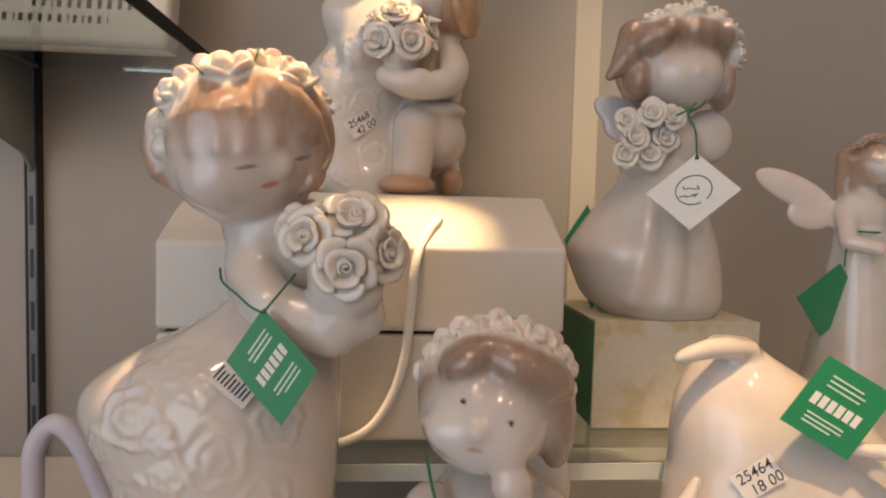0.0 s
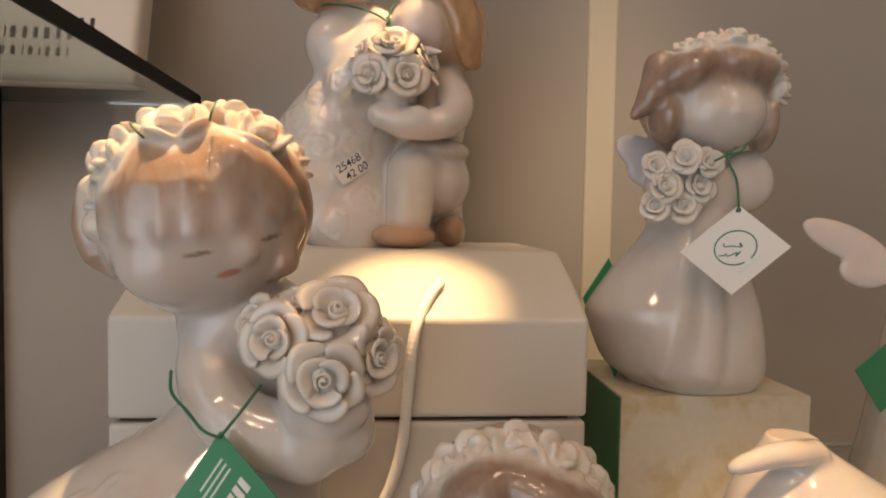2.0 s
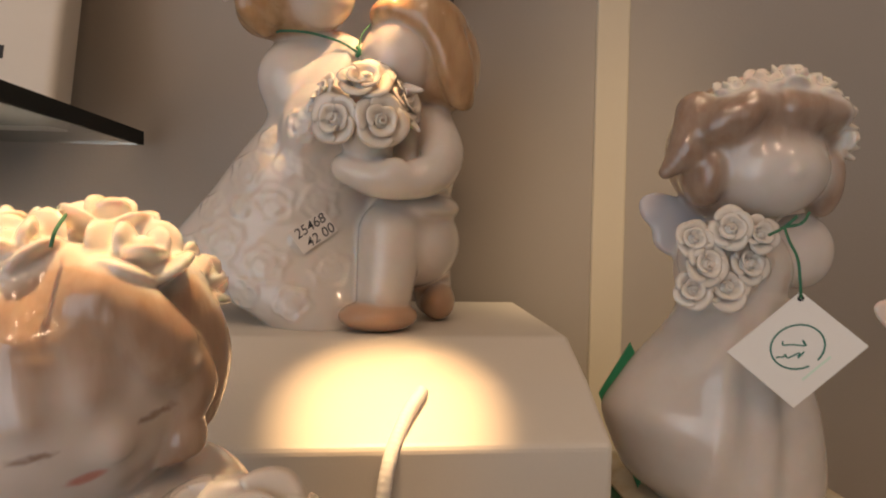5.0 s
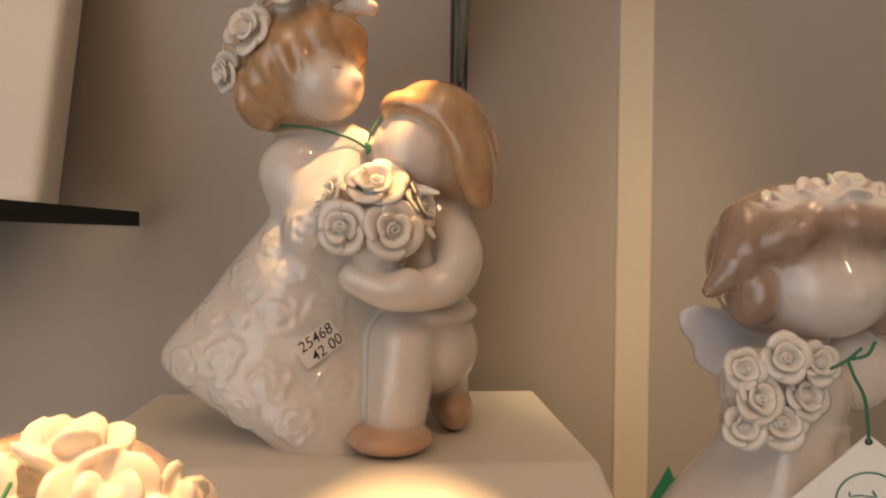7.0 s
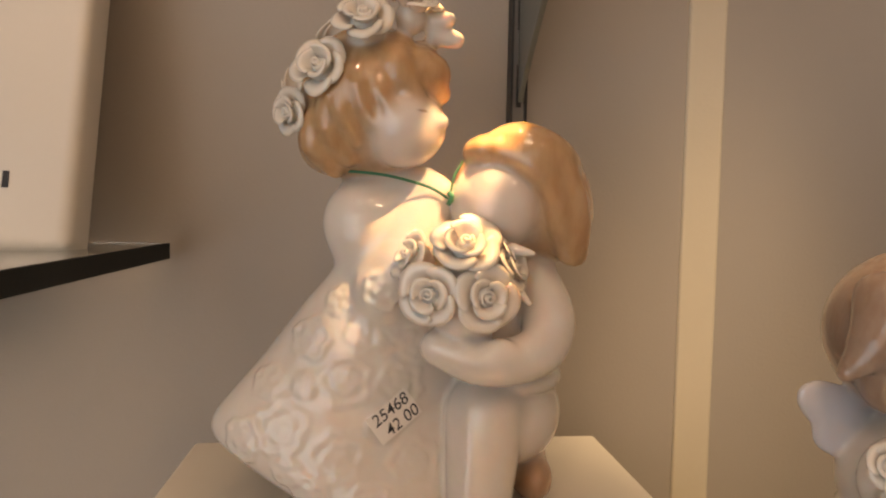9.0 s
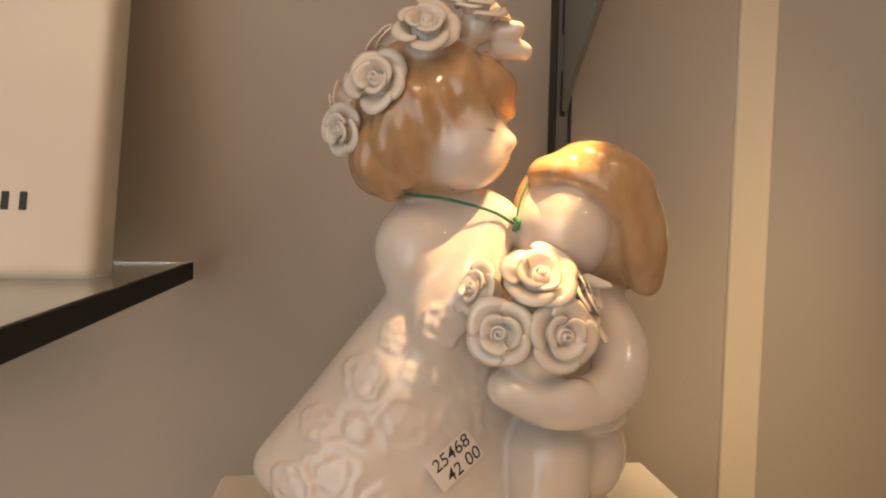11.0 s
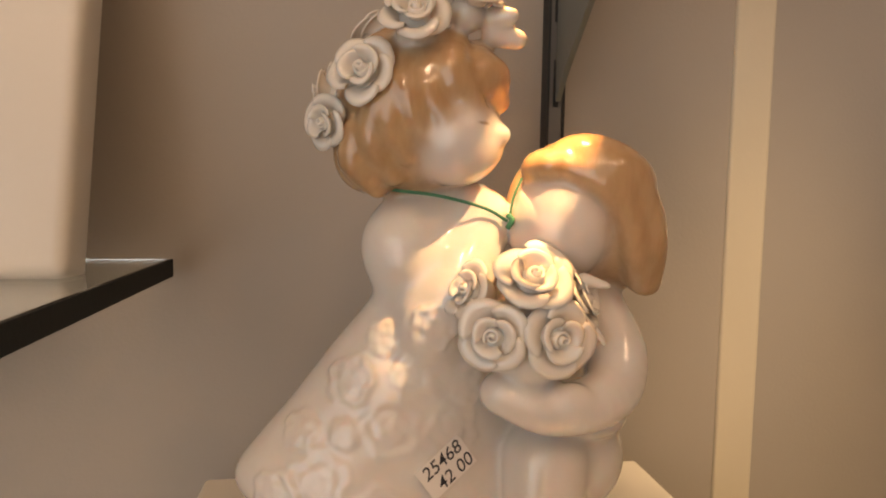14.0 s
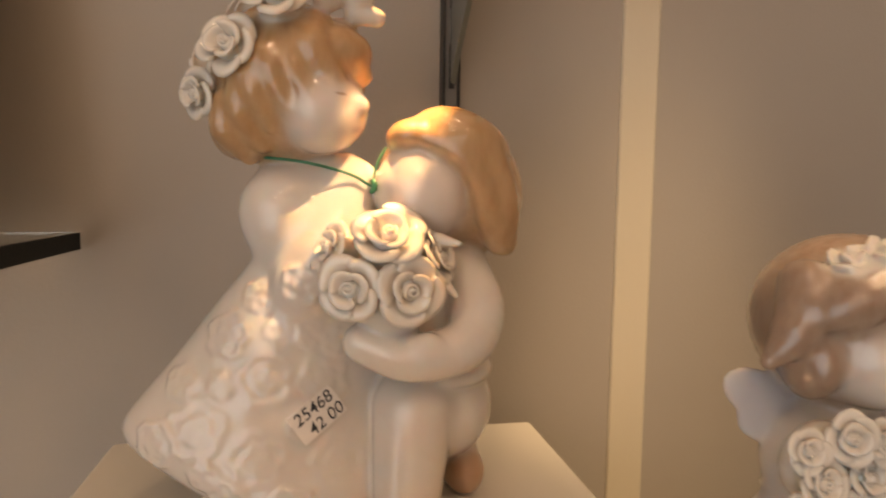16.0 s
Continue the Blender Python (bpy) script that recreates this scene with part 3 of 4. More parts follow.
def couple():
    f = Figure()
    f.gown([(0.1475, -0.040, 0.012, 0.396, 0.450), (0.154, -0.053, 0.014, 0.397, 0.453), (0.161, -0.066, 0.015, 0.398, 0.455), (0.168, -0.0765, 0.015, 0.400, 0.455), (0.174, -0.0855, 0.015, 0.402, 0.455), (0.179, -0.0910, 0.015, 0.403, 0.455),
            (0.184, -0.0905, 0.015, 0.404, 0.455), (0.190, -0.0850, 0.014, 0.405, 0.454), (0.198, -0.0785, 0.013, 0.406, 0.453), (0.207, -0.0705, 0.012, 0.407, 0.452), (0.216, -0.0640, 0.010, 0.407, 0.450), (0.225, -0.0572, 0.008, 0.408, 0.448),
            (0.234, -0.0500, 0.005, 0.409, 0.446), (0.241, -0.0435, 0.002, 0.409, 0.444), (0.246, -0.0405, 0.001, 0.409, 0.443), (0.252, -0.0425, 0.000, 0.409, 0.443), (0.259, -0.0452, -0.001, 0.409, 0.442), (0.267, -0.0440, -0.002, 0.410, 0.440), (0.274, -0.0400, -0.003, 0.412, 0.438), (0.280, -0.0330, -0.008, 0.416, 0.434)], k=0.006)
    # sleeve, forearm and the rose held at the breast
    f.ball((-0.0325, 0.4185, 0.2590), (0.0125, 0.0110, 0.0140), k=0.009)
    f.ball((-0.0245, 0.4085, 0.2360), (0.0085, 0.0045, 0.0095), k=0.008)
    f.limb((-0.0060, 0.4150, 0.2700), (-0.0160, 0.4075, 0.2460), 0.0080, 0.0075, k=0.010)
    for x, z, r in ((-0.060, 0.186, 0.012), (-0.037, 0.203, 0.011), (-0.018, 0.202, 0.010), (-0.050, 0.218, 0.009), (-0.0245, 0.2365, 0.0085), (-0.040, 0.176, 0.011), (-0.012, 0.174, 0.011), (-0.074, 0.181, 0.009), (-0.028, 0.160, 0.009), (-0.066, 0.201, 0.007), (-0.031, 0.220, 0.007),
                    (-0.012, 0.216, 0.007), (-0.050, 0.163, 0.008), (-0.040, 0.231, 0.006), (-0.058, 0.171, 0.006), (-0.052, 0.201, 0.005), (-0.024, 0.187, 0.006), (-0.022, 0.218, 0.005)):
        f.emboss(x, z, r, 0.3)
    # the bride's head, fringe and face
    f.ball((-0.0290, 0.4200, 0.3050), (0.0262, 0.0255, 0.0275), TAN, k=0.003)
    f.ball((-0.0440, 0.4170, 0.2895), (0.0118, 0.0130, 0.0122), TAN, k=0.006)
    f.ball((-0.0182, 0.4085, 0.2945), (0.0156, 0.0172, 0.0145), SKIN, k=0.0012)
    f.ball((-0.0052, 0.3990, 0.2958), (0.0022, 0.0022, 0.0020), SKIN, k=0.004)
    f.ball((-0.0080, 0.4090, 0.3130), (0.0068, 0.0110, 0.0075), TAN, k=0.004, turn=(0, 15, 0))
    for root, tip, r in (((-0.011, 0.3210), (-0.0050, 0.3065), 0.0062), ((-0.020, 0.3220), (-0.0150, 0.3045), 0.0068), ((-0.0265, 0.3180), (-0.0235, 0.3000), 0.0045),
                         ((-0.031, 0.3170), (-0.0290, 0.2950), 0.0048), ((-0.037, 0.3100), (-0.0340, 0.2890), 0.0048), ((-0.043, 0.3040), (-0.0375, 0.2830), 0.0052), ((-0.049, 0.2960), (-0.0420, 0.2790), 0.0050)):
        mid = ((root[0] + tip[0]) / 2 - 0.0035, (root[1] + tip[1]) / 2)
        path = [f.front(*q, 0.3) + np.array((0, lift, 0)) for q, lift in ((root, 0.0035), (mid, 0.0025), (tip, 0.0016))]
        f.bend([tuple(q) for q in path], [r * 0.8, r, r * 0.6], TAN, k=0.0022)
    p = f.front(-0.0120, 0.2985, 0.3)
    f.dab(p, (0.0022, 0.003, 0.0005), (0.35, 0.24, 0.18, 0))
    f.dab((-0.0055, 0.3960, 0.2885), (0.0020, 0.003, 0.0008), (0.62, 0.33, 0.26, 0))
    for i, (c, d, r) in enumerate((((-0.0570, 0.4100, 0.2990), (-0.7, -0.7, -0.1), 0.0090), ((-0.0465, 0.4000, 0.3130), (-0.4, -0.9, 0.2), 0.0102), ((-0.0320, 0.397, 0.3285), (-0.1, -0.8, 0.5), 0.0105),
                                   ((-0.0150, 0.402, 0.3350), (0.2, -0.4, 0.9), 0.0100), ((-0.056, 0.426, 0.311), (-0.9, 0.3, 0.3), 0.009), ((-0.040, 0.425, 0.330), (-0.4, 0.2, 0.9), 0.010))):
        f.bloom(c, d, r * 0.92, 10 + i, 1.2)
    f.limb((-0.0065, 0.406, 0.3270), (0.0000, 0.4045, 0.3250), 0.0042, 0.0030, k=0.002)
    f.limb((-0.0070, 0.404, 0.3310), (-0.0030, 0.4010, 0.3310), 0.0040, 0.0025, k=0.002)
    # the groom
    f.ball((0.0245, 0.428, 0.224), (0.0205, 0.020, 0.034), k=0.004)
    f.ball((0.0235, 0.428, 0.186), (0.0240, 0.026, 0.022), k=0.003)
    f.ball((0.0250, 0.4245, 0.2020), (0.0217, 0.0240, 0.0085), k=0.003)
    f.limb((0.0145, 0.410, 0.190), (0.0115, 0.402, 0.163), 0.0150, 0.0122, k=0.003)
    f.limb((0.033, 0.434, 0.176), (0.036, 0.434, 0.158), 0.011, 0.009, k=0.003)
    f.ball((0.0090, 0.3985, 0.1545), (0.0172, 0.0135, 0.0070), (0.50, 0.31, 0.20, 0), k=0.001)
    f.ball((0.0375, 0.430, 0.1575), (0.0085, 0.014, 0.0095), (0.44, 0.27, 0.17, 0), k=0.001)
    f.bend([(0.0330, 0.418, 0.240), (0.0365, 0.407, 0.2270), (0.0325, 0.3985, 0.2175), (0.0215, 0.3930, 0.2135), (0.0080, 0.3915, 0.2135), (-0.0050, 0.394, 0.2180)], [0.0100, 0.0100, 0.0092, 0.0084, 0.0080, 0.0066], k=0.003)
    f.ball((0.0150, 0.3870, 0.2165), (0.0060, 0.0040, 0.0058), k=0.003)
    f.limb((0.026, 0.424, 0.246), (0.024, 0.420, 0.262), 0.012, 0.011, SKIN)
    f.ball((0.0290, 0.4240, 0.2720), (0.0262, 0.0262, 0.0258), TAN, k=0.002)
    f.ball((0.0170, 0.4100, 0.2680), (0.0172, 0.0165, 0.0180), SKIN, k=0.0012)
    f.ball((0.0300, 0.4085, 0.2850), (0.0185, 0.0170, 0.0115), TAN, k=0.003, turn=(0, 22, 0))
    f.ball((0.0110, 0.4080, 0.2870), (0.0075, 0.0120, 0.0058), TAN, k=0.003, turn=(0, -20, 0))
    f.ball((0.0425, 0.4130, 0.2650), (0.0115, 0.0145, 0.0180), TAN, k=0.004)
    f.bend([(0.0150, 0.3990, 0.2865), (0.0265, 0.3960, 0.2815), (0.0345, 0.3965, 0.2720), (0.0385, 0.3990, 0.2610), (0.0430, 0.4040, 0.2510)], [0.0030, 0.0042, 0.0048, 0.0052, 0.0045], TAN, k=0.003)
    f.bend([(0.0300, 0.3960, 0.2860), (0.0400, 0.3980, 0.2760), (0.0440, 0.4010, 0.2620), (0.0460, 0.4060, 0.2500)], [0.0040, 0.0050, 0.0055, 0.0045], TAN, k=0.003)
    # the bouquet
    f.limb((0.0045, 0.397, 0.2165), (0.0035, 0.398, 0.236), 0.0085, 0.0130, k=0.002)
    f.ball((0.0035, 0.3930, 0.2320), (0.0118, 0.0085, 0.0105), k=0.002)
    for i, (c, d, r) in enumerate((((0.0028, 0.3900, 0.2530), (0, -0.75, 0.65), 0.0114), ((-0.0092, 0.3870, 0.2370), (-0.35, -0.9, 0.05), 0.0102), ((0.0092, 0.3850, 0.2365), (0.2, -1, 0.05), 0.0107),
                                   ((0.0195, 0.3950, 0.2460), (0.8, -0.5, 0.3), 0.0090), ((-0.0145, 0.3970, 0.2490), (-0.8, -0.4, 0.4), 0.0088))):
        f.bloom(c, d, r, 30 + i, 1.0)
    f.limb((0.020, 0.394, 0.252), (0.0265, 0.391, 0.2510), 0.0026, 0.0010, k=0.001)
    f.limb((0.020, 0.393, 0.240), (0.0250, 0.389, 0.2340), 0.0026, 0.0010, k=0.001)
    ob = f.mesh("bridal_couple_figurine", (0.0, 0.42, 0.148), 0.00085, "glazed porcelain bridal couple with tan hair, on a sloped box")
    return ob, f


COUPLE, couple_shape = couple()


def girl():
    f = Figure()
    f.gown([(-0.060, -0.080, -0.020, 0.235, 0.296), (-0.02, -0.092, -0.021, 0.232, 0.300), (0.010, -0.1015, -0.021, 0.230, 0.304), (0.0276, -0.1080, -0.021, 0.230, 0.305), (0.0413, -0.1145, -0.020, 0.231, 0.304), (0.0540, -0.1215, -0.0195, 0.232, 0.302), (0.0620, -0.1240, -0.0195, 0.233, 0.300), (0.0680, -0.1205, -0.0195, 0.235, 0.298),
            (0.0773, -0.1065, -0.0200, 0.240, 0.296), (0.0887, -0.0850, -0.020, 0.251, 0.292), (0.0956, -0.0715, -0.021, 0.258, 0.292), (0.105, -0.063, -0.022, 0.262, 0.292), (0.120, -0.060, -0.034, 0.264, 0.292)])
    for x, z, r in ((-0.0925, 0.0625, 0.014), (-0.0617, 0.0500, 0.0150), (-0.0780, 0.0800, 0.009), (-0.0690, 0.0715, 0.008), (-0.044, 0.030, 0.012), (-0.092, 0.030, 0.013), (-0.040, 0.060, 0.010), (-0.066, 0.020, 0.012), (-0.034, 0.005, 0.012), (-0.105, 0.050, 0.007), (-0.0800, 0.0560, 0.006), (-0.052, 0.0780, 0.008), (-0.0780, 0.0400, 0.007), (-0.0900, 0.0760, 0.006)):
        f.emboss(x, z, r, 0.15)
    f.ball((-0.0420, 0.2730, 0.1180), (0.0245, 0.0190, 0.0250), k=0.006)
    f.bend([(-0.0515, 0.266, 0.130), (-0.0535, 0.258, 0.1150), (-0.0440, 0.249, 0.1015), (-0.022, 0.247, 0.094)], [0.0105, 0.0108, 0.0108, 0.0112], k=0.0016)
    f.bend([(-0.030, 0.262, 0.126), (-0.016, 0.258, 0.112), (-0.012, 0.248, 0.0985)], [0.010, 0.0105, 0.0105], k=0.004)
    f.ball((-0.0440, 0.2690, 0.1300), (0.0235, 0.0180, 0.0130), k=0.006)
    # head bowed to the bouquet
    f.ball((-0.0582, 0.2650, 0.1612), (0.0305, 0.0325, 0.0300), SKIN, k=0.003)
    f.ball((-0.0600, 0.2760, 0.1655), (0.0318, 0.0300, 0.0290), HAIR, k=0.003)
    f.dab((-0.0660, 0.2450, 0.1950), (0.052, 0.042, 0.034), HAIR, turn=(0, -14, 0))
    f.dab((-0.0960, 0.2600, 0.1640), (0.014, 0.030, 0.026), HAIR)
    # fringe locks from the crown to the brow
    for root, tip, r in (((-0.079, 0.1770), (-0.0790, 0.1600), 0.0050), ((-0.072, 0.1820), (-0.0695, 0.1585), 0.0055), ((-0.066, 0.1830), (-0.0600, 0.1590), 0.0052),
                         ((-0.058, 0.1850), (-0.0510, 0.1600), 0.0056), ((-0.050, 0.1850), (-0.0420, 0.1640), 0.0055), ((-0.043, 0.1810), (-0.0345, 0.1665), 0.0055)):
        mid = ((root[0] + tip[0]) / 2 + 0.0015, (root[1] + tip[1]) / 2)
        path = [f.front(*q, 0.15) + np.array((0, lift, 0)) for q, lift in ((root, 0.0035), (mid, 0.0034), (tip, 0.0010))]
        f.bend([tuple(q) for q in path], [r, r * 0.85, r * 0.2], HAIR, k=0.006)
    # wavy side hair
    f.bend([(-0.0490, 0.2520, 0.1850), (-0.0410, 0.2450, 0.1800), (-0.0330, 0.2480, 0.1710), (-0.0310, 0.2530, 0.1630)], [0.0050, 0.0070, 0.0070, 0.0040], HAIR, k=0.002)
    f.bend([(-0.0300, 0.2530, 0.1690), (-0.0285, 0.2540, 0.1620), (-0.0310, 0.2545, 0.1550), (-0.0300, 0.2540, 0.1500), (-0.0345, 0.2535, 0.1460)], [0.0040, 0.0050, 0.0045, 0.0042, 0.0020], HAIR, k=0.0015)
    f.bend([(-0.0380, 0.2580, 0.1850), (-0.0310, 0.2600, 0.1750), (-0.0290, 0.2640, 0.1650), (-0.0315, 0.2640, 0.1540), (-0.0355, 0.2620, 0.1470)], [0.0060, 0.0065, 0.0060, 0.0055, 0.0030], HAIR, k=0.002)
    f.bend([(-0.0870, 0.2560, 0.1700), (-0.0895, 0.2580, 0.1600), (-0.0870, 0.2560, 0.1520), (-0.0825, 0.2560, 0.1460)], [0.0060, 0.0060, 0.0050, 0.0020], HAIR, k=0.003)
    p = f.front(-0.0395, 0.1535, 0.15)
    f.ball(p + np.array((0, 0.0006, 0)), (0.0028, 0.0026, 0.0026), SKIN, k=0.005)
    p = f.front(-0.0640, 0.1480, 0.15)
    f.ball(p + np.array((0, 0.0065, 0)), (0.0110, 0.0075, 0.0090), SKIN, k=0.006)
    p = f.front(-0.0440, 0.1472, 0.15)
    f.dab(p, (0.0044, 0.004, 0.0013), (0.60, 0.25, 0.20, 0), turn=(0, -16, 0))
    p = f.front(-0.0335, 0.1575, 0.15)
    f.dab(p, (0.0048, 0.006, 0.0008), (0.30, 0.20, 0.16, 0), turn=(0, -22, 0))
    p = f.front(-0.0510, 0.1530, 0.15)
    f.dab(p, (0.0050, 0.006, 0.0008), (0.34, 0.23, 0.18, 0), turn=(0, -12, 0))
    # rose crown: broad blooms with solid backs
    for i, (c, d, r) in enumerate((((-0.0845, 0.2510, 0.1690), (-0.85, -0.55, -0.05), 0.0088), ((-0.0800, 0.2480, 0.1805), (-0.55, -0.75, 0.35), 0.0092), ((-0.0610, 0.2480, 0.1900), (-0.15, -0.45, 0.9), 0.0112),
                                   ((-0.0385, 0.2520, 0.1890), (0.35, -0.40, 0.85), 0.0108), ((-0.0490, 0.2640, 0.1955), (0.1, 0.0, 1), 0.0105), ((-0.0720, 0.2620, 0.1920), (-0.4, 0.0, 0.9), 0.0105), ((-0.0300, 0.2680, 0.1830), (0.8, 0.0, 0.6), 0.0085))):
        f.blossom(c, d, r * 1.06, 50 + i)
    f.ball((-0.0850, 0.2520, 0.1600), (0.0045, 0.0060, 0.0050), ROSE, k=0.001)
    # the bouquet in the crook of the arm
    f.limb((-0.018, 0.246, 0.100), (-0.016, 0.247, 0.120), 0.012, 0.0165, k=0.002)
    f.ball((-0.0150, 0.2400, 0.1090), (0.0125, 0.0090, 0.0100), k=0.002)
    for i, (c, d, r) in enumerate((((-0.0300, 0.2370, 0.1285), (-0.3, -0.9, 0.2), 0.0102), ((-0.0130, 0.2400, 0.1355), (0.05, -0.75, 0.6), 0.0116), ((-0.0155, 0.2320, 0.1185), (0.0, -1, 0.0), 0.0112),
                                   ((-0.0020, 0.2390, 0.1230), (0.7, -0.7, 0.1), 0.0096), ((-0.0250, 0.2460, 0.1370), (-0.2, -0.5, 0.8), 0.0085), ((-0.003, 0.250, 0.131), (0.8, -0.2, 0.6), 0.0075), ((-0.0370, 0.2440, 0.1330), (-0.6, -0.6, 0.4), 0.0072))):
        f.bloom(c, d, r, 70 + i, 1.0)
    return f.mesh("girl_figurine", (-0.06, 0.265, -0.06), 0.0009, "glazed porcelain girl with brown hair, rose crown and bouquet"), f


GIRL, girl_shape = girl()


def angel():
    f = Figure()
    f.gown([(0.0812, 0.130, 0.192, 0.348, 0.412), (0.086, 0.1215, 0.197, 0.343, 0.418), (0.093, 0.1150, 0.198, 0.342, 0.417), (0.1063, 0.1090, 0.197, 0.343, 0.414), (0.116, 0.1050, 0.1955, 0.344, 0.411), (0.121, 0.1045, 0.1945, 0.345, 0.410), (0.127, 0.1085, 0.1925, 0.347, 0.406), (0.140, 0.1172, 0.188, 0.350, 0.402),
            (0.156, 0.1310, 0.182, 0.354, 0.396), (0.166, 0.1360, 0.179, 0.356, 0.392)], folds=5, depth=0.022, phase=0.6)
    for lean in ((0.158, 0.154), (0.148, 0.134)):
        f.bend([tuple(f.front(lean[0] + (lean[1] - lean[0]) * q, 0.163 - 0.070 * q, 0.2) + np.array((0, 0.0016, 0))) for q in (0, 0.33, 0.66, 1)], [0.0022, 0.0030, 0.0030, 0.0018], k=0.009)
    f.ball((0.155, 0.372, 0.178), (0.024, 0.019, 0.022), k=0.006)
    f.ball((0.183, 0.370, 0.186), (0.0145, 0.008, 0.0155), k=0.002)
    f.ball((0.1310, 0.3780, 0.1990), (0.0155, 0.0030, 0.0085), (0.55, 0.53, 0.55, 0), k=0.003, turn=(0, 28, 0))
    f.ball((0.1340, 0.3780, 0.1900), (0.0110, 0.0030, 0.0075), (0.55, 0.53, 0.55, 0), k=0.003, turn=(0, 10, 0))
    f.limb((0.158, 0.370, 0.185), (0.160, 0.370, 0.205), 0.010, 0.010, SKIN)
    f.ball((0.159, 0.374, 0.2265), (0.031, 0.030, 0.0295), PLUM, k=0.004)
    f.ball((0.1610, 0.3625, 0.2185), (0.0245, 0.0215, 0.0195), PALE_SKIN, k=0.0015)
    f.ball((0.144, 0.3560, 0.2385), (0.018, 0.013, 0.0095), PLUM, k=0.003, turn=(0, -30, 0))
    f.ball((0.167, 0.3540, 0.2395), (0.019, 0.012, 0.0080), PLUM, k=0.003, turn=(0, 8, 0))
    f.bend([(0.133, 0.362, 0.240), (0.128, 0.359, 0.226), (0.1200, 0.360, 0.2165)], [0.0085, 0.0075, 0.0028], PLUM)
    f.ball((0.136, 0.362, 0.216), (0.008, 0.012, 0.013), PLUM, k=0.003)
    f.ball((0.186, 0.363, 0.216), (0.006, 0.012, 0.016), PLUM, k=0.003)
    p = f.front(0.1615, 0.2165, 0.2)
    f.ball(p + np.array((0, 0.0010, 0)), (0.0020, 0.0018, 0.0020), PALE_SKIN, k=0.003)
    f.dab((0.1615, 0.338, 0.2095), (0.002, 0.003, 0.0008), (0.60, 0.34, 0.28, 0))
    for i, (c, d, r) in enumerate((((0.1430, 0.358, 0.2490), (-0.3, -0.4, 0.9), 0.0065), ((0.1530, 0.354, 0.2510), (0.0, -0.5, 0.9), 0.0072), ((0.1640, 0.353, 0.2530), (0.1, -0.5, 0.9), 0.0076), ((0.1760, 0.354, 0.2495), (0.4, -0.5, 0.8), 0.0080),
                                   ((0.1865, 0.356, 0.2410), (0.7, -0.5, 0.5), 0.0080), ((0.1920, 0.360, 0.2300), (0.9, -0.4, 0.1), 0.0074))):
        f.blossom((c[0], c[1] - 0.003, c[2]), d, r * 1.2, 90 + i)
    for x0, z0, x1, z1 in ((0.150, 0.2450, 0.1400, 0.2290), (0.156, 0.2455, 0.1520, 0.2325), (0.162, 0.2455, 0.1620, 0.2345), (0.168, 0.2455, 0.1710, 0.2350), (0.174, 0.2440, 0.1800, 0.2335), (0.180, 0.2400, 0.1865, 0.2260)):
        path = [f.front(x, z, 0.2) + np.array((0, 0.0030, 0)) for x, z in ((x0, z0), ((x0 + x1) / 2, (z0 + z1) / 2), (x1, z1))]
        f.bend([tuple(q) for q in path], [0.0045, 0.0045, 0.0022], PLUM, k=0.003)
    f.ball((0.1390, 0.3580, 0.1830), (0.0140, 0.0080, 0.0140), k=0.003)
    for i, (x, z, r) in enumerate(((0.1401, 0.1948, 0.0078), (0.1268, 0.1909, 0.0068), (0.1310, 0.1813, 0.0080), (0.1485, 0.1815, 0.0080), (0.1262, 0.1718, 0.0068), (0.1402, 0.1728, 0.0085), (0.1520, 0.1930, 0.0068))):
        f.bloom((x, 0.3475 + 0.002 * (i % 2), z), (-0.3 + 0.15 * (i % 4), -1, 0.25), r, 110 + i, 1.0)
    return f.mesh("angel_figurine", (0.155, 0.375, 0.0812), 0.001, "glazed porcelain angel girl with brown hair, on the green box"), f


ANGEL, angel_shape = angel()


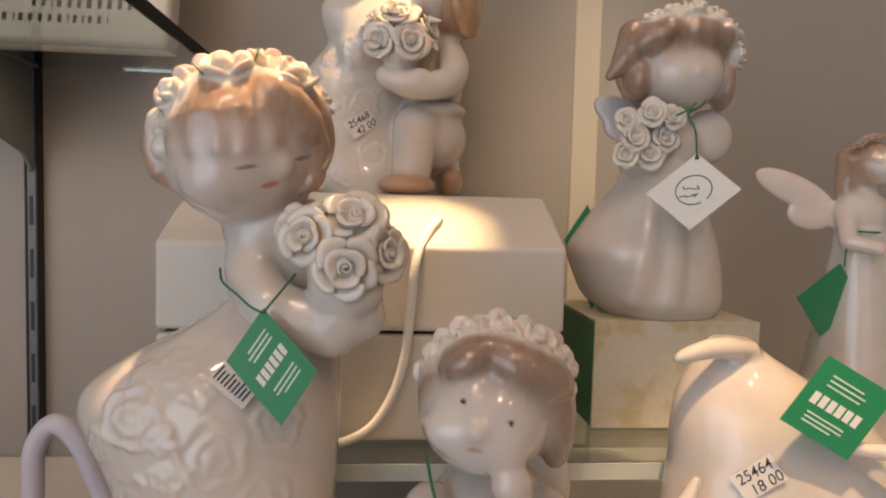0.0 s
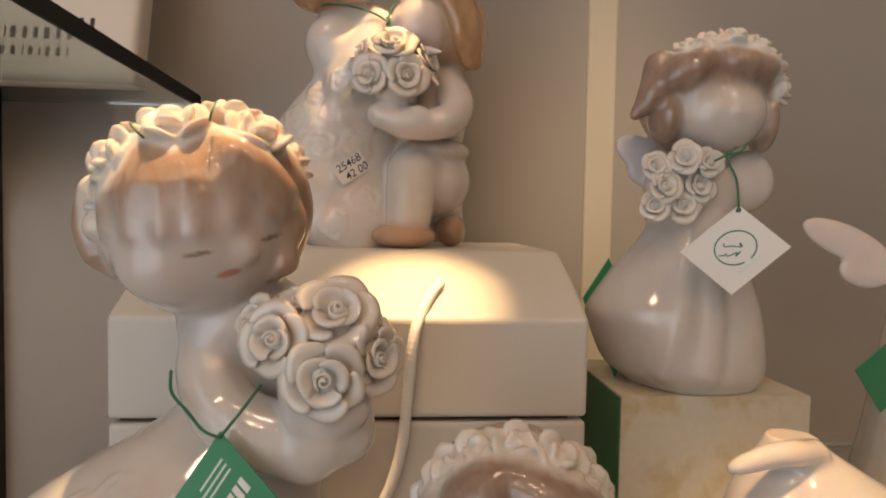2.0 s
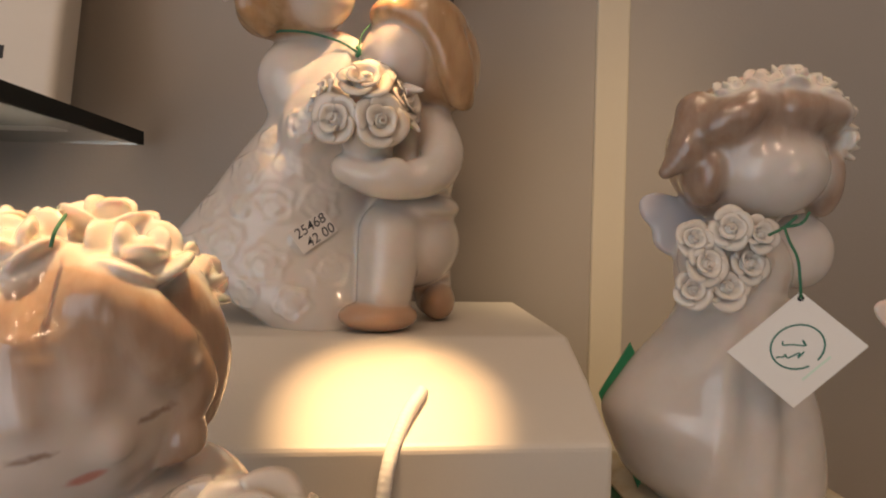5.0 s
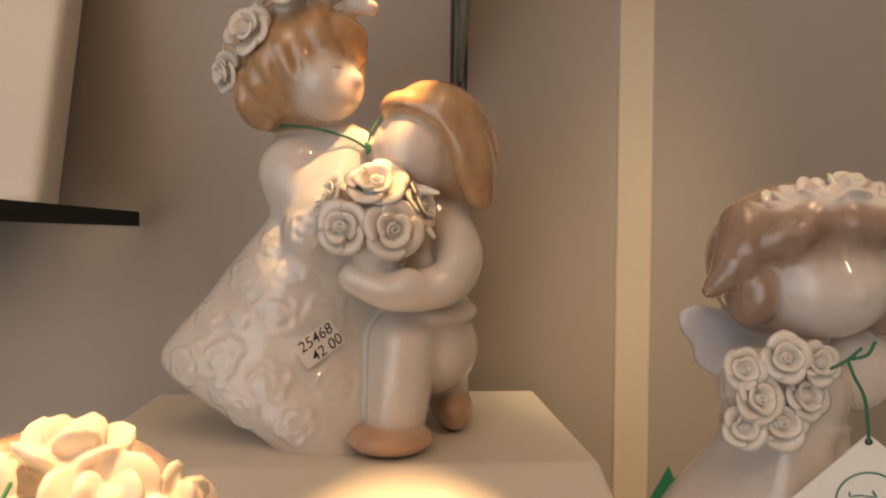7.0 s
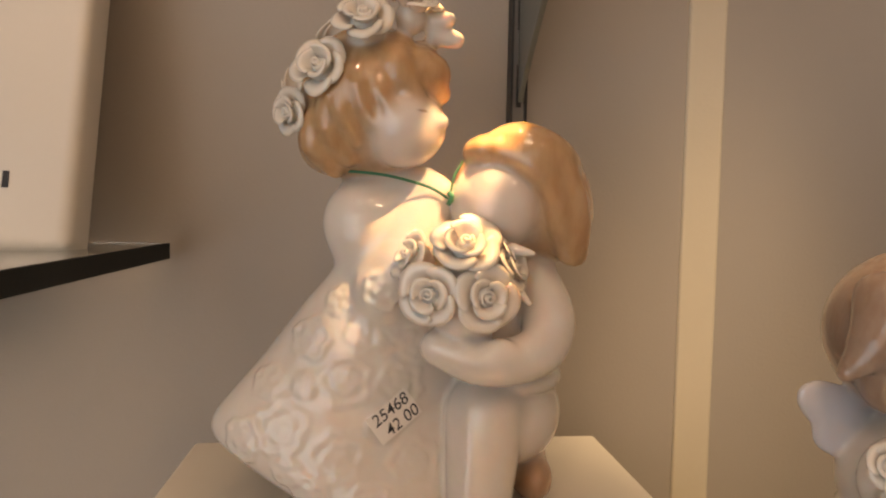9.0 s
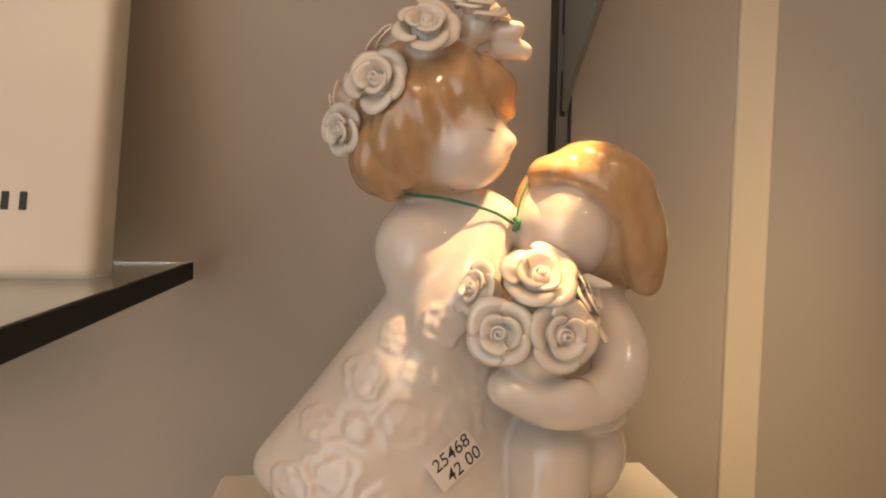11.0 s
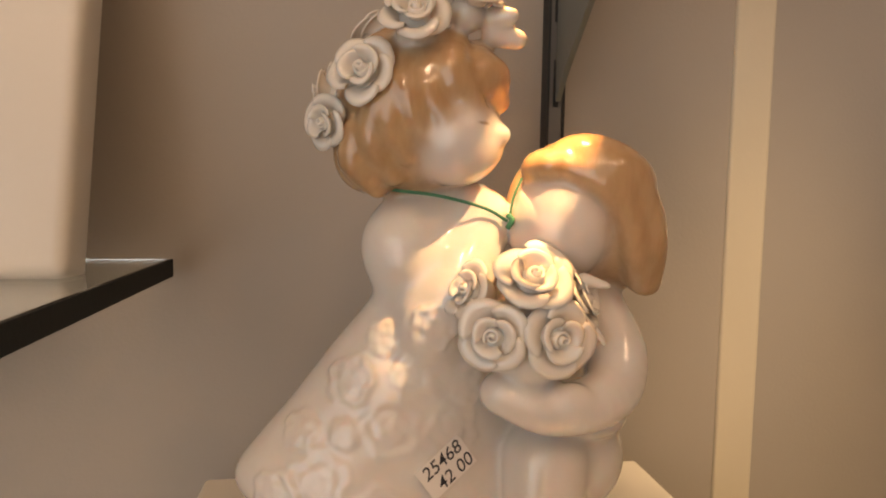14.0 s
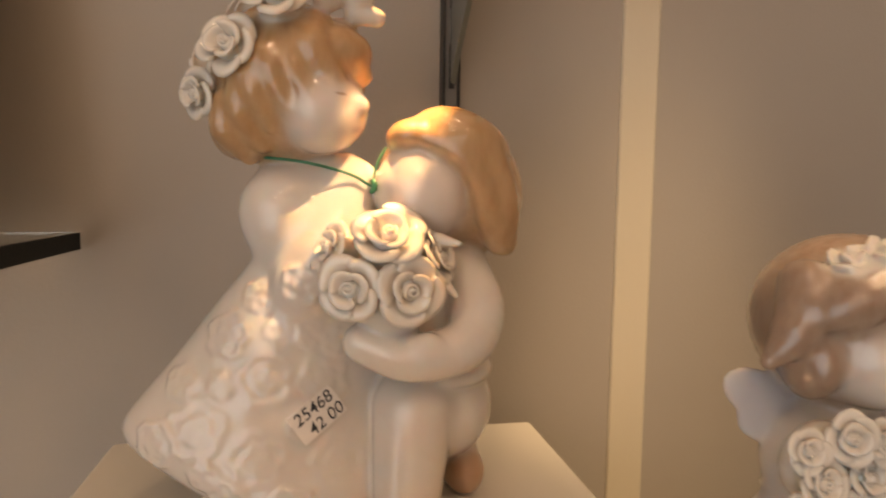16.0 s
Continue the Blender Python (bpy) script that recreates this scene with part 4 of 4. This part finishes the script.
def child():
    f = Figure()
    f.ball((0.043, 0.262, -0.012), (0.034, 0.030, 0.050), k=0.008)
    f.limbs([(0.018, 0.252, 0.020), (0.022, 0.228, -0.010), (0.040, 0.222, 0.018)], [0.011, 0.011, 0.010])
    f.limbs([(0.064, 0.252, 0.018), (0.066, 0.228, -0.010), (0.050, 0.220, 0.022), (0.046, 0.219, 0.036)], [0.011, 0.011, 0.009, 0.006])
    f.ball((0.067, 0.268, 0.024), (0.012, 0.006, 0.020), k=0.002)
    f.ball((0.042, 0.250, 0.070), (0.0295, 0.029, 0.029), PLUM, k=0.004)
    f.ball((0.0375, 0.2390, 0.0635), (0.0250, 0.0230, 0.0220), PALE_SKIN, k=0.0015)
    f.ball((0.0440, 0.2200, 0.0440), (0.0075, 0.0065, 0.0075), SKIN, k=0.003)
    f.ball((0.0330, 0.2245, 0.0600), (0.0110, 0.0060, 0.0080), PALE_SKIN, k=0.006)
    f.ball((0.050, 0.233, 0.083), (0.020, 0.014, 0.010), PLUM, k=0.003, turn=(0, 25, 0))
    f.ball((0.029, 0.234, 0.0865), (0.012, 0.012, 0.007), PLUM, k=0.003, turn=(0, -30, 0))
    f.ball((0.064, 0.241, 0.062), (0.0075, 0.014, 0.020), PLUM, k=0.003)
    f.ball((0.0175, 0.245, 0.068), (0.006, 0.012, 0.016), PLUM, k=0.003)
    p = f.front(0.0310, 0.0640, 0.15)
    f.ball(p + np.array((0, 0.0004, 0)), (0.0034, 0.0030, 0.0028), SKIN, k=0.004)
    for x, z in ((0.0215, 0.0625), (0.0405, 0.0565)):
        p = f.front(x, z, 0.15)
        f.ball(p + np.array((0, 0.0050, 0)), (0.0078, 0.0066, 0.0065), PALE_SKIN, k=0.006)
    for x, z in ((0.0262, 0.0735), (0.0425, 0.0672)):
        p = f.front(x, z, 0.15)
        f.dab(p, 0.0013, (0.06, 0.03, 0.025, 0))
    p = f.front(0.0300, 0.0578, 0.15)
    f.dab(p, (0.004, 0.003, 0.0012), (0.62, 0.36, 0.30, 0))
    for i in range(8):
        a = math.radians(172 - i * 27)
        f.blossom((0.042 + 0.0258 * math.cos(a), 0.235 + 0.003 * abs(i - 4), 0.0735 + 0.0228 * math.sin(a)), (math.cos(a) * 0.8, -0.65, math.sin(a) * 0.9), 0.0093, 130 + i)
    return f.mesh("cherub_figurine", (0.043, 0.26, -0.06), 0.001, "glazed porcelain cherub with a rose wreath, resting its chin"), f


child()


def hooded():
    f = Figure()
    f.gown([(-0.060, 0.114, 0.262, 0.225, 0.320), (-0.02, 0.119, 0.256, 0.230, 0.318), (0.015, 0.1245, 0.246, 0.236, 0.312), (0.032, 0.1265, 0.234, 0.240, 0.308), (0.0495, 0.1260, 0.216, 0.244, 0.304), (0.0641, 0.1290, 0.194, 0.252, 0.298), (0.076, 0.1365, 0.174, 0.260, 0.292), (0.086, 0.145, 0.158, 0.270, 0.284)], k=0.004)
    f.ball((0.1290, 0.2560, 0.0710), (0.0105, 0.0180, 0.0080), cut=True, turn=(0, -30, 0))
    f.bend([(0.1560, 0.2680, 0.0820), (0.1440, 0.2620, 0.0845), (0.1340, 0.2600, 0.0845), (0.1240, 0.2600, 0.0815), (0.1205, 0.2605, 0.0800)], [0.0045, 0.0048, 0.0042, 0.0032, 0.0018], k=0.003)
    f.limbs([(0.1830, 0.2380, 0.0500), (0.2000, 0.2330, 0.0490), (0.2200, 0.2330, 0.0440)], [0.0025, 0.0040, 0.0045], k=0.004)
    f.limbs([(0.1260, 0.2500, 0.0320), (0.1220, 0.2500, 0.0220), (0.1200, 0.2520, 0.0000)], [0.0020, 0.0040, 0.0050], k=0.003)
    return f.mesh("hooded_figurine", (0.18, 0.27, -0.06), 0.0012, "glazed cream porcelain hooded figure with folded cloak"), f


hood_ob, hood_shape = hooded()


def fairy():
    f = Figure()
    f.gown([(0.0202, 0.233, 0.303, 0.315, 0.385), (0.03, 0.236, 0.300, 0.318, 0.382), (0.056, 0.2415, 0.295, 0.324, 0.376), (0.09, 0.2465, 0.288, 0.330, 0.370), (0.12, 0.250, 0.282, 0.335, 0.364), (0.135, 0.251, 0.280, 0.337, 0.361)], folds=9, depth=0.012)
    f.ball((0.265, 0.349, 0.143), (0.016, 0.012, 0.014), k=0.004)
    f.limb((0.265, 0.349, 0.150), (0.266, 0.347, 0.165), 0.006, 0.0055, SKIN)
    f.ball((0.266, 0.346, 0.171), (0.0115, 0.012, 0.013), HAIR, k=0.003)
    f.ball((0.268, 0.339, 0.169), (0.0085, 0.008, 0.0095), SKIN, k=0.0015)
    f.limb((0.257, 0.350, 0.174), (0.257, 0.352, 0.158), 0.007, 0.006, HAIR)
    f.ball((0.228, 0.354, 0.156), (0.0255, 0.0035, 0.0085), (0.74, 0.64, 0.58, 0), k=0.003, turn=(0, 22, 0))
    f.ball((0.238, 0.354, 0.142), (0.014, 0.0035, 0.0085), (0.74, 0.64, 0.58, 0), k=0.003, turn=(0, 8, 0))
    f.ball((0.306, 0.354, 0.156), (0.0255, 0.0035, 0.0085), (0.74, 0.64, 0.58, 0), k=0.003, turn=(0, -22, 0))
    f.limbs([(0.253, 0.346, 0.145), (0.250, 0.338, 0.128), (0.262, 0.330, 0.125)], [0.005, 0.0045, 0.004], SKIN)
    for i in range(6):
        a = math.radians(150 - i * 24)
        f.rose((0.266 + 0.012 * math.cos(a), 0.341, 0.177 + 0.009 * math.sin(a)), (math.cos(a), -0.3, 0.9), 0.0034, 150 + i, (0.62, 0.42, 0.34, 0))
    return f.mesh("fairy_figurine", (0.268, 0.35, 0.0202), 0.001, "slender porcelain fairy with small wings and brown hair"), f


fairy()

# ---- tags, labels, cords ----


def quad_card(corners, thick=0.0006):
    """A card through four corners: top, right, bottom, left."""
    bm = bmesh.new()
    p = [Vector(c) for c in corners]
    p[3] = p[0] + p[2] - p[1]
    n = (p[1] - p[0]).cross(p[3] - p[0]).normalized()
    if n.y > 0:
        n.negate()
    near, far = [bm.verts.new(q) for q in p], [bm.verts.new(q - n * thick) for q in p]
    bm.faces.new(near)
    bm.faces.new(far[::-1])
    for i in range(4):
        bm.faces.new((near[i], far[i], far[(i + 1) % 4], near[(i + 1) % 4]))
    bmesh.ops.recalc_face_normals(bm, faces=bm.faces[:])
    return bm, p, n


def on_card(p, n, u, v, lift=0.0003):
    """u runs from the top corner to the right one, v from the top to the left one."""
    return p[0] + (p[1] - p[0]) * u + (p[3] - p[0]) * v + n * lift


def strip_on_card(p, n, u0, u1, v0, v1, lift=0.0003):
    bm = bmesh.new()
    near = [bm.verts.new(on_card(p, n, u, v, lift)) for u, v in ((u0, v0), (u1, v0), (u1, v1), (u0, v1))]
    bm.faces.new(near)
    ex = bmesh.ops.extrude_face_region(bm, geom=bm.faces[:])
    for v in ex["geom"]:
        if isinstance(v, bmesh.types.BMVert):
            v.co -= n * (lift - 0.00005)
    bmesh.ops.recalc_face_normals(bm, faces=bm.faces[:])
    return bm


def green_tag(corners, strings, flip, label):
    thing = tagged(new("hang_tag"), label, "tag", "green hang tags")
    bm, p, n = quad_card(corners)
    card = part("card", bm, GREEN, thing)
    rng = random.Random(3)
    bars = []
    if flip == "v":
        bars += [(0.40 + 0.018, 0.56, 0.16 + i * 0.115, 0.16 + i * 0.115 + 0.082, WHITECARD) for i in range(6)]
        bars += [(u, u + 0.022, 0.2, 0.2 + rng.uniform(0.4, 0.62), PALE) for u in (0.16, 0.22, 0.28, 0.68, 0.74, 0.80)]
    elif flip == "u":
        bars += [(0.14 + i * 0.12, 0.14 + i * 0.12 + 0.085, 0.46, 0.62, WHITECARD) for i in range(6)]
        bars += [(0.2, 0.2 + rng.uniform(0.4, 0.62), v, v + 0.022, PALE) for v in (0.18, 0.25, 0.32, 0.72, 0.78, 0.84)]
    for u0, u1, v0, v1, mat in bars:
        part("print_bar", strip_on_card(p, n, u0, u1, v0, v1), mat, card)
    for line in strings:
        part("string", tube(line, 0.0005, 6), STRING, thing)
    return thing


green_tag([(-0.0446, 0.2330, 0.1034), (-0.0246, 0.2280, 0.0822), (-0.0364, 0.2240, 0.0639), (-0.0586, 0.2260, 0.0855)],
          [[(-0.0446, 0.2322, 0.1018), (-0.0420, 0.2315, 0.1050), (-0.0385, 0.2340, 0.1095), (-0.0345, 0.2390, 0.1150)],
           [(-0.0446, 0.2322, 0.1018), (-0.0489, 0.2320, 0.1040), (-0.0550, 0.2380, 0.1075), (-0.0620, 0.2460, 0.1110), (-0.0655, 0.2560, 0.1150)]], "v", "green card hang tag with pale print, tied to the girl")
green_tag([(0.1715, 0.238, 0.0870), (0.1985, 0.236, 0.0715), (0.1785, 0.234, 0.0468), (0.1490, 0.240, 0.0680)],
          [[(0.196, 0.2355, 0.070), (0.204, 0.237, 0.066), (0.215, 0.242, 0.064)]], "u", "green card hang tag with pale print, on the hooded figurine")
green_tag([(0.2450, 0.336, 0.1160), (0.2665, 0.346, 0.0930), (0.2400, 0.342, 0.0745), (0.2185, 0.332, 0.0975)],
          [[(0.2462, 0.3345, 0.1145), (0.2475, 0.336, 0.122), (0.2510, 0.338, 0.1345)], [(0.2495, 0.345, 0.1345), (0.262, 0.3355, 0.1335), (0.281, 0.345, 0.134)]], "", "dark green hang tag tied to the fairy")


green_tag([(0.1180, 0.3860, 0.1450), (0.1370, 0.3870, 0.1030), (0.1225, 0.3840, 0.0816), (0.1035, 0.3830, 0.1236)], [], "", "green card tag tucked behind the angel's skirt")


def white_tag():
    thing = tagged(new("hang_tag"), "white card hang tag with a round teal emblem, on the angel", "tag")
    bm, p, n = quad_card([(0.1605, 0.3350, 0.1730), (0.1820, 0.3280, 0.1545), (0.1555, 0.3290, 0.1325), (0.1370, 0.3360, 0.1520)])
    card = part("card", bm, WHITECARD, thing)
    part("eyelet", tube([on_card(p, n, 0.06 + 0.025 * math.cos(a), 0.06 + 0.025 * math.sin(a), 0.0002) for a in np.linspace(0, 6.1, 9)], 0.0004, 5, 2), INK, card)
    ring = [on_card(p, n, 0.48 + 0.27 * math.cos(a), 0.48 + 0.27 * math.sin(a), 0.0001) for a in np.linspace(0.3, 6.2, 28)]
    part("print_ring", tube(ring, 0.00033, 5, 2), TEAL, card, "round teal emblem")
    rng = random.Random(8)
    for row, (u, v) in enumerate(((0.56, 0.36), (0.62, 0.50))):
        mark = [on_card(p, n, u - 0.20 * i / 7 + rng.uniform(-0.05, 0.05), v + 0.20 * i / 7 + rng.uniform(-0.05, 0.05), 0.0001) for i in range(8)]
        part("print_mark", tube(mark, 0.00028, 5, 4), TEAL, card)
    part("print_bar", strip_on_card(p, n, 0.80, 0.825, 0.34, 0.72, 0.0002), PALE, card)
    knot = (0.1555, 0.3385, 0.1960)
    part("string", tube([on_card(p, n, 0.06, 0.06, 0.0005), (0.1590, 0.335, 0.184), (0.1560, 0.336, 0.191), knot], 0.00055, 6), STRING, thing)
    part("string", tube([(0.1500, 0.3390, 0.1930), knot, (0.1600, 0.3380, 0.2000)], 0.00055, 6), STRING, thing)
    part("string", tube([knot, (0.1620, 0.3385, 0.1975), (0.166, 0.3400, 0.2015)], 0.00055, 6), STRING, thing)
    return thing


white_tag()


def price_label(shape, x, z, slope, lines, start, size=(0.0185, 0.0115), tilt=8):
    """A white sticker with handwritten figures, laid on the glaze."""
    c = Vector(shape.front(x, z, start))
    e = 0.004
    px, pz = Vector(shape.front(x + e, z, start)) - Vector(shape.front(x - e, z, start)), Vector(shape.front(x, z + e, start)) - Vector(shape.front(x, z - e, start))
    n = px.cross(pz).normalized()
    if n.y > 0:
        n.negate()
    right = (px.normalized() * math.cos(radians(slope)) + pz.normalized() * math.sin(radians(slope))).normalized()
    up = n.cross(right)
    if up.z < 0:
        up.negate()
    m = Matrix((right, up, n)).transposed().to_4x4()
    m.translation = c + n * 0.0011
    thing = tagged(new("price_label"), "small white price sticker with black handwritten figures", "label", "price stickers")
    thing.matrix_world = m
    w, h = size
    part("paper", block((-w / 2, -h / 2, -0.0003), (w / 2, h / 2, 0), 0.0), STICKER, thing)
    for text, ty, tx in lines:
        data = bpy.data.curves.new("figures", "FONT")
        data.body, data.size, data.align_x, data.extrude, data.offset = text, 0.0062, "CENTER", 0.00004, 0.00001
        data.shear = 0.15
        ob = new("figures", data)
        mesh = bpy.data.meshes.new_from_object(ob.evaluated_get(bpy.context.evaluated_depsgraph_get()))
        bpy.data.objects.remove(ob)
        mesh.materials.clear()
        mesh.materials.append(INK)
        written = new("writing", mesh)
        written.parent = thing
        written.location = (tx, ty, 0.0001)
    return thing


price_label(couple_shape, -0.0200, 0.1905, 35, (("25468", 0.0008, 0.0), ("42 00", -0.0050, 0.0015)), 0.3)
price_label(girl_shape, -0.0900, 0.0215, 30, (("25467", 0.0008, 0.0), ("16 00", -0.0050, 0.0015)), 0.15)
price_label(hood_shape, 0.1500, 0.0350, 38, (("25464", 0.0008, 0.0), ("18 00", -0.0050, 0.0015)), 0.15)

code = price_label(girl_shape, -0.0560, 0.0740, -38, (), 0.15, (0.017, 0.009))
for i in range(9):
    part("print_bar", block((-0.0075 + i * 0.0017, -0.0025, 0.00005), (-0.0068 + i * 0.0017, 0.002 + 0.0012 * (i % 3 == 0), 0.00025)), INK, code)
tagged(code, "small white sticker with dark printed bars, behind the tag")

thread = tagged(new("crown_thread"), "dark thread tied round the girl's rose crown", "thread")
part("strand", tube([(-0.0715, 0.2400, 0.1895), (-0.0695, 0.2375, 0.1875), (-0.0670, 0.2385, 0.1850)], 0.0004, 6), STRING, thread)
part("strand", tube([(-0.0490, 0.2440, 0.1965), (-0.0488, 0.2395, 0.1935), (-0.0494, 0.2390, 0.1905)], 0.0004, 6), STRING, thread)

# string round the bride's neck, cord and handle
neck = tagged(new("neck_string"), "thin green string tied round the bride's neck", "string")
part("loop", tube([(-0.0400, 0.424, 0.2790), (-0.0360, 0.411, 0.2785), (-0.0230, 0.4055, 0.2770), (-0.0090, 0.4050, 0.2735), (-0.0015, 0.4055, 0.2695)], 0.00055, 6), STRING, neck)
part("knot", tube([(-0.0015, 0.4050, 0.2715), (-0.0004, 0.4040, 0.2700), (-0.0015, 0.4045, 0.2675), (-0.0002, 0.4050, 0.2690)], 0.0009, 6), STRING, neck)
part("end", tube([(-0.0010, 0.4050, 0.2700), (0.0005, 0.4060, 0.2770), (0.0040, 0.4100, 0.2830)], 0.00045, 6), STRING, neck)

cord = tagged(new("cord"), "white braided cord hanging over the gift boxes", "cord")
part("braid", tube([(0.0255, 0.3480, 0.1345), (0.0190, 0.3360, 0.1280), (0.0130, 0.3235, 0.1150), (0.0105, 0.3225, 0.0900), (0.0085, 0.3225, 0.0680), (0.0030, 0.3215, 0.0480), (-0.0070, 0.3190, 0.0320), (-0.0190, 0.3170, 0.0250), (-0.0280, 0.3170, 0.0232)], 0.0024, 12, 40, 0.8, 0.00016), CORD, cord, smooth=True)

bag = tagged(new("gift_bag"), "pale lavender bag with a looped handle", "bag")
part("handle", tube([(-0.1740, 0.330, -0.055), (-0.1745, 0.330, 0.000), (-0.1730, 0.330, 0.018), (-0.1640, 0.330, 0.029), (-0.1530, 0.330, 0.020), (-0.1440, 0.330, 0.000), (-0.1360, 0.330, -0.020), (-0.130, 0.330, -0.050)], 0.0052, 12, 8), LAVENDER, bag, smooth=True)
part("bag_body", block((-0.20, 0.322, -0.0595), (-0.115, 0.338, -0.02), 0.004), LAVENDER, bag)

child_string = tagged(new("neck_string"), "thin green string hanging on the cherub", "string")
part("loop", tube([(0.0150, 0.2400, 0.0480), (0.0170, 0.2330, 0.0380), (0.0210, 0.2240, 0.0260), (0.0260, 0.2180, 0.0150), (0.0330, 0.2150, 0.0050)], 0.0006, 6), STRING, child_string)
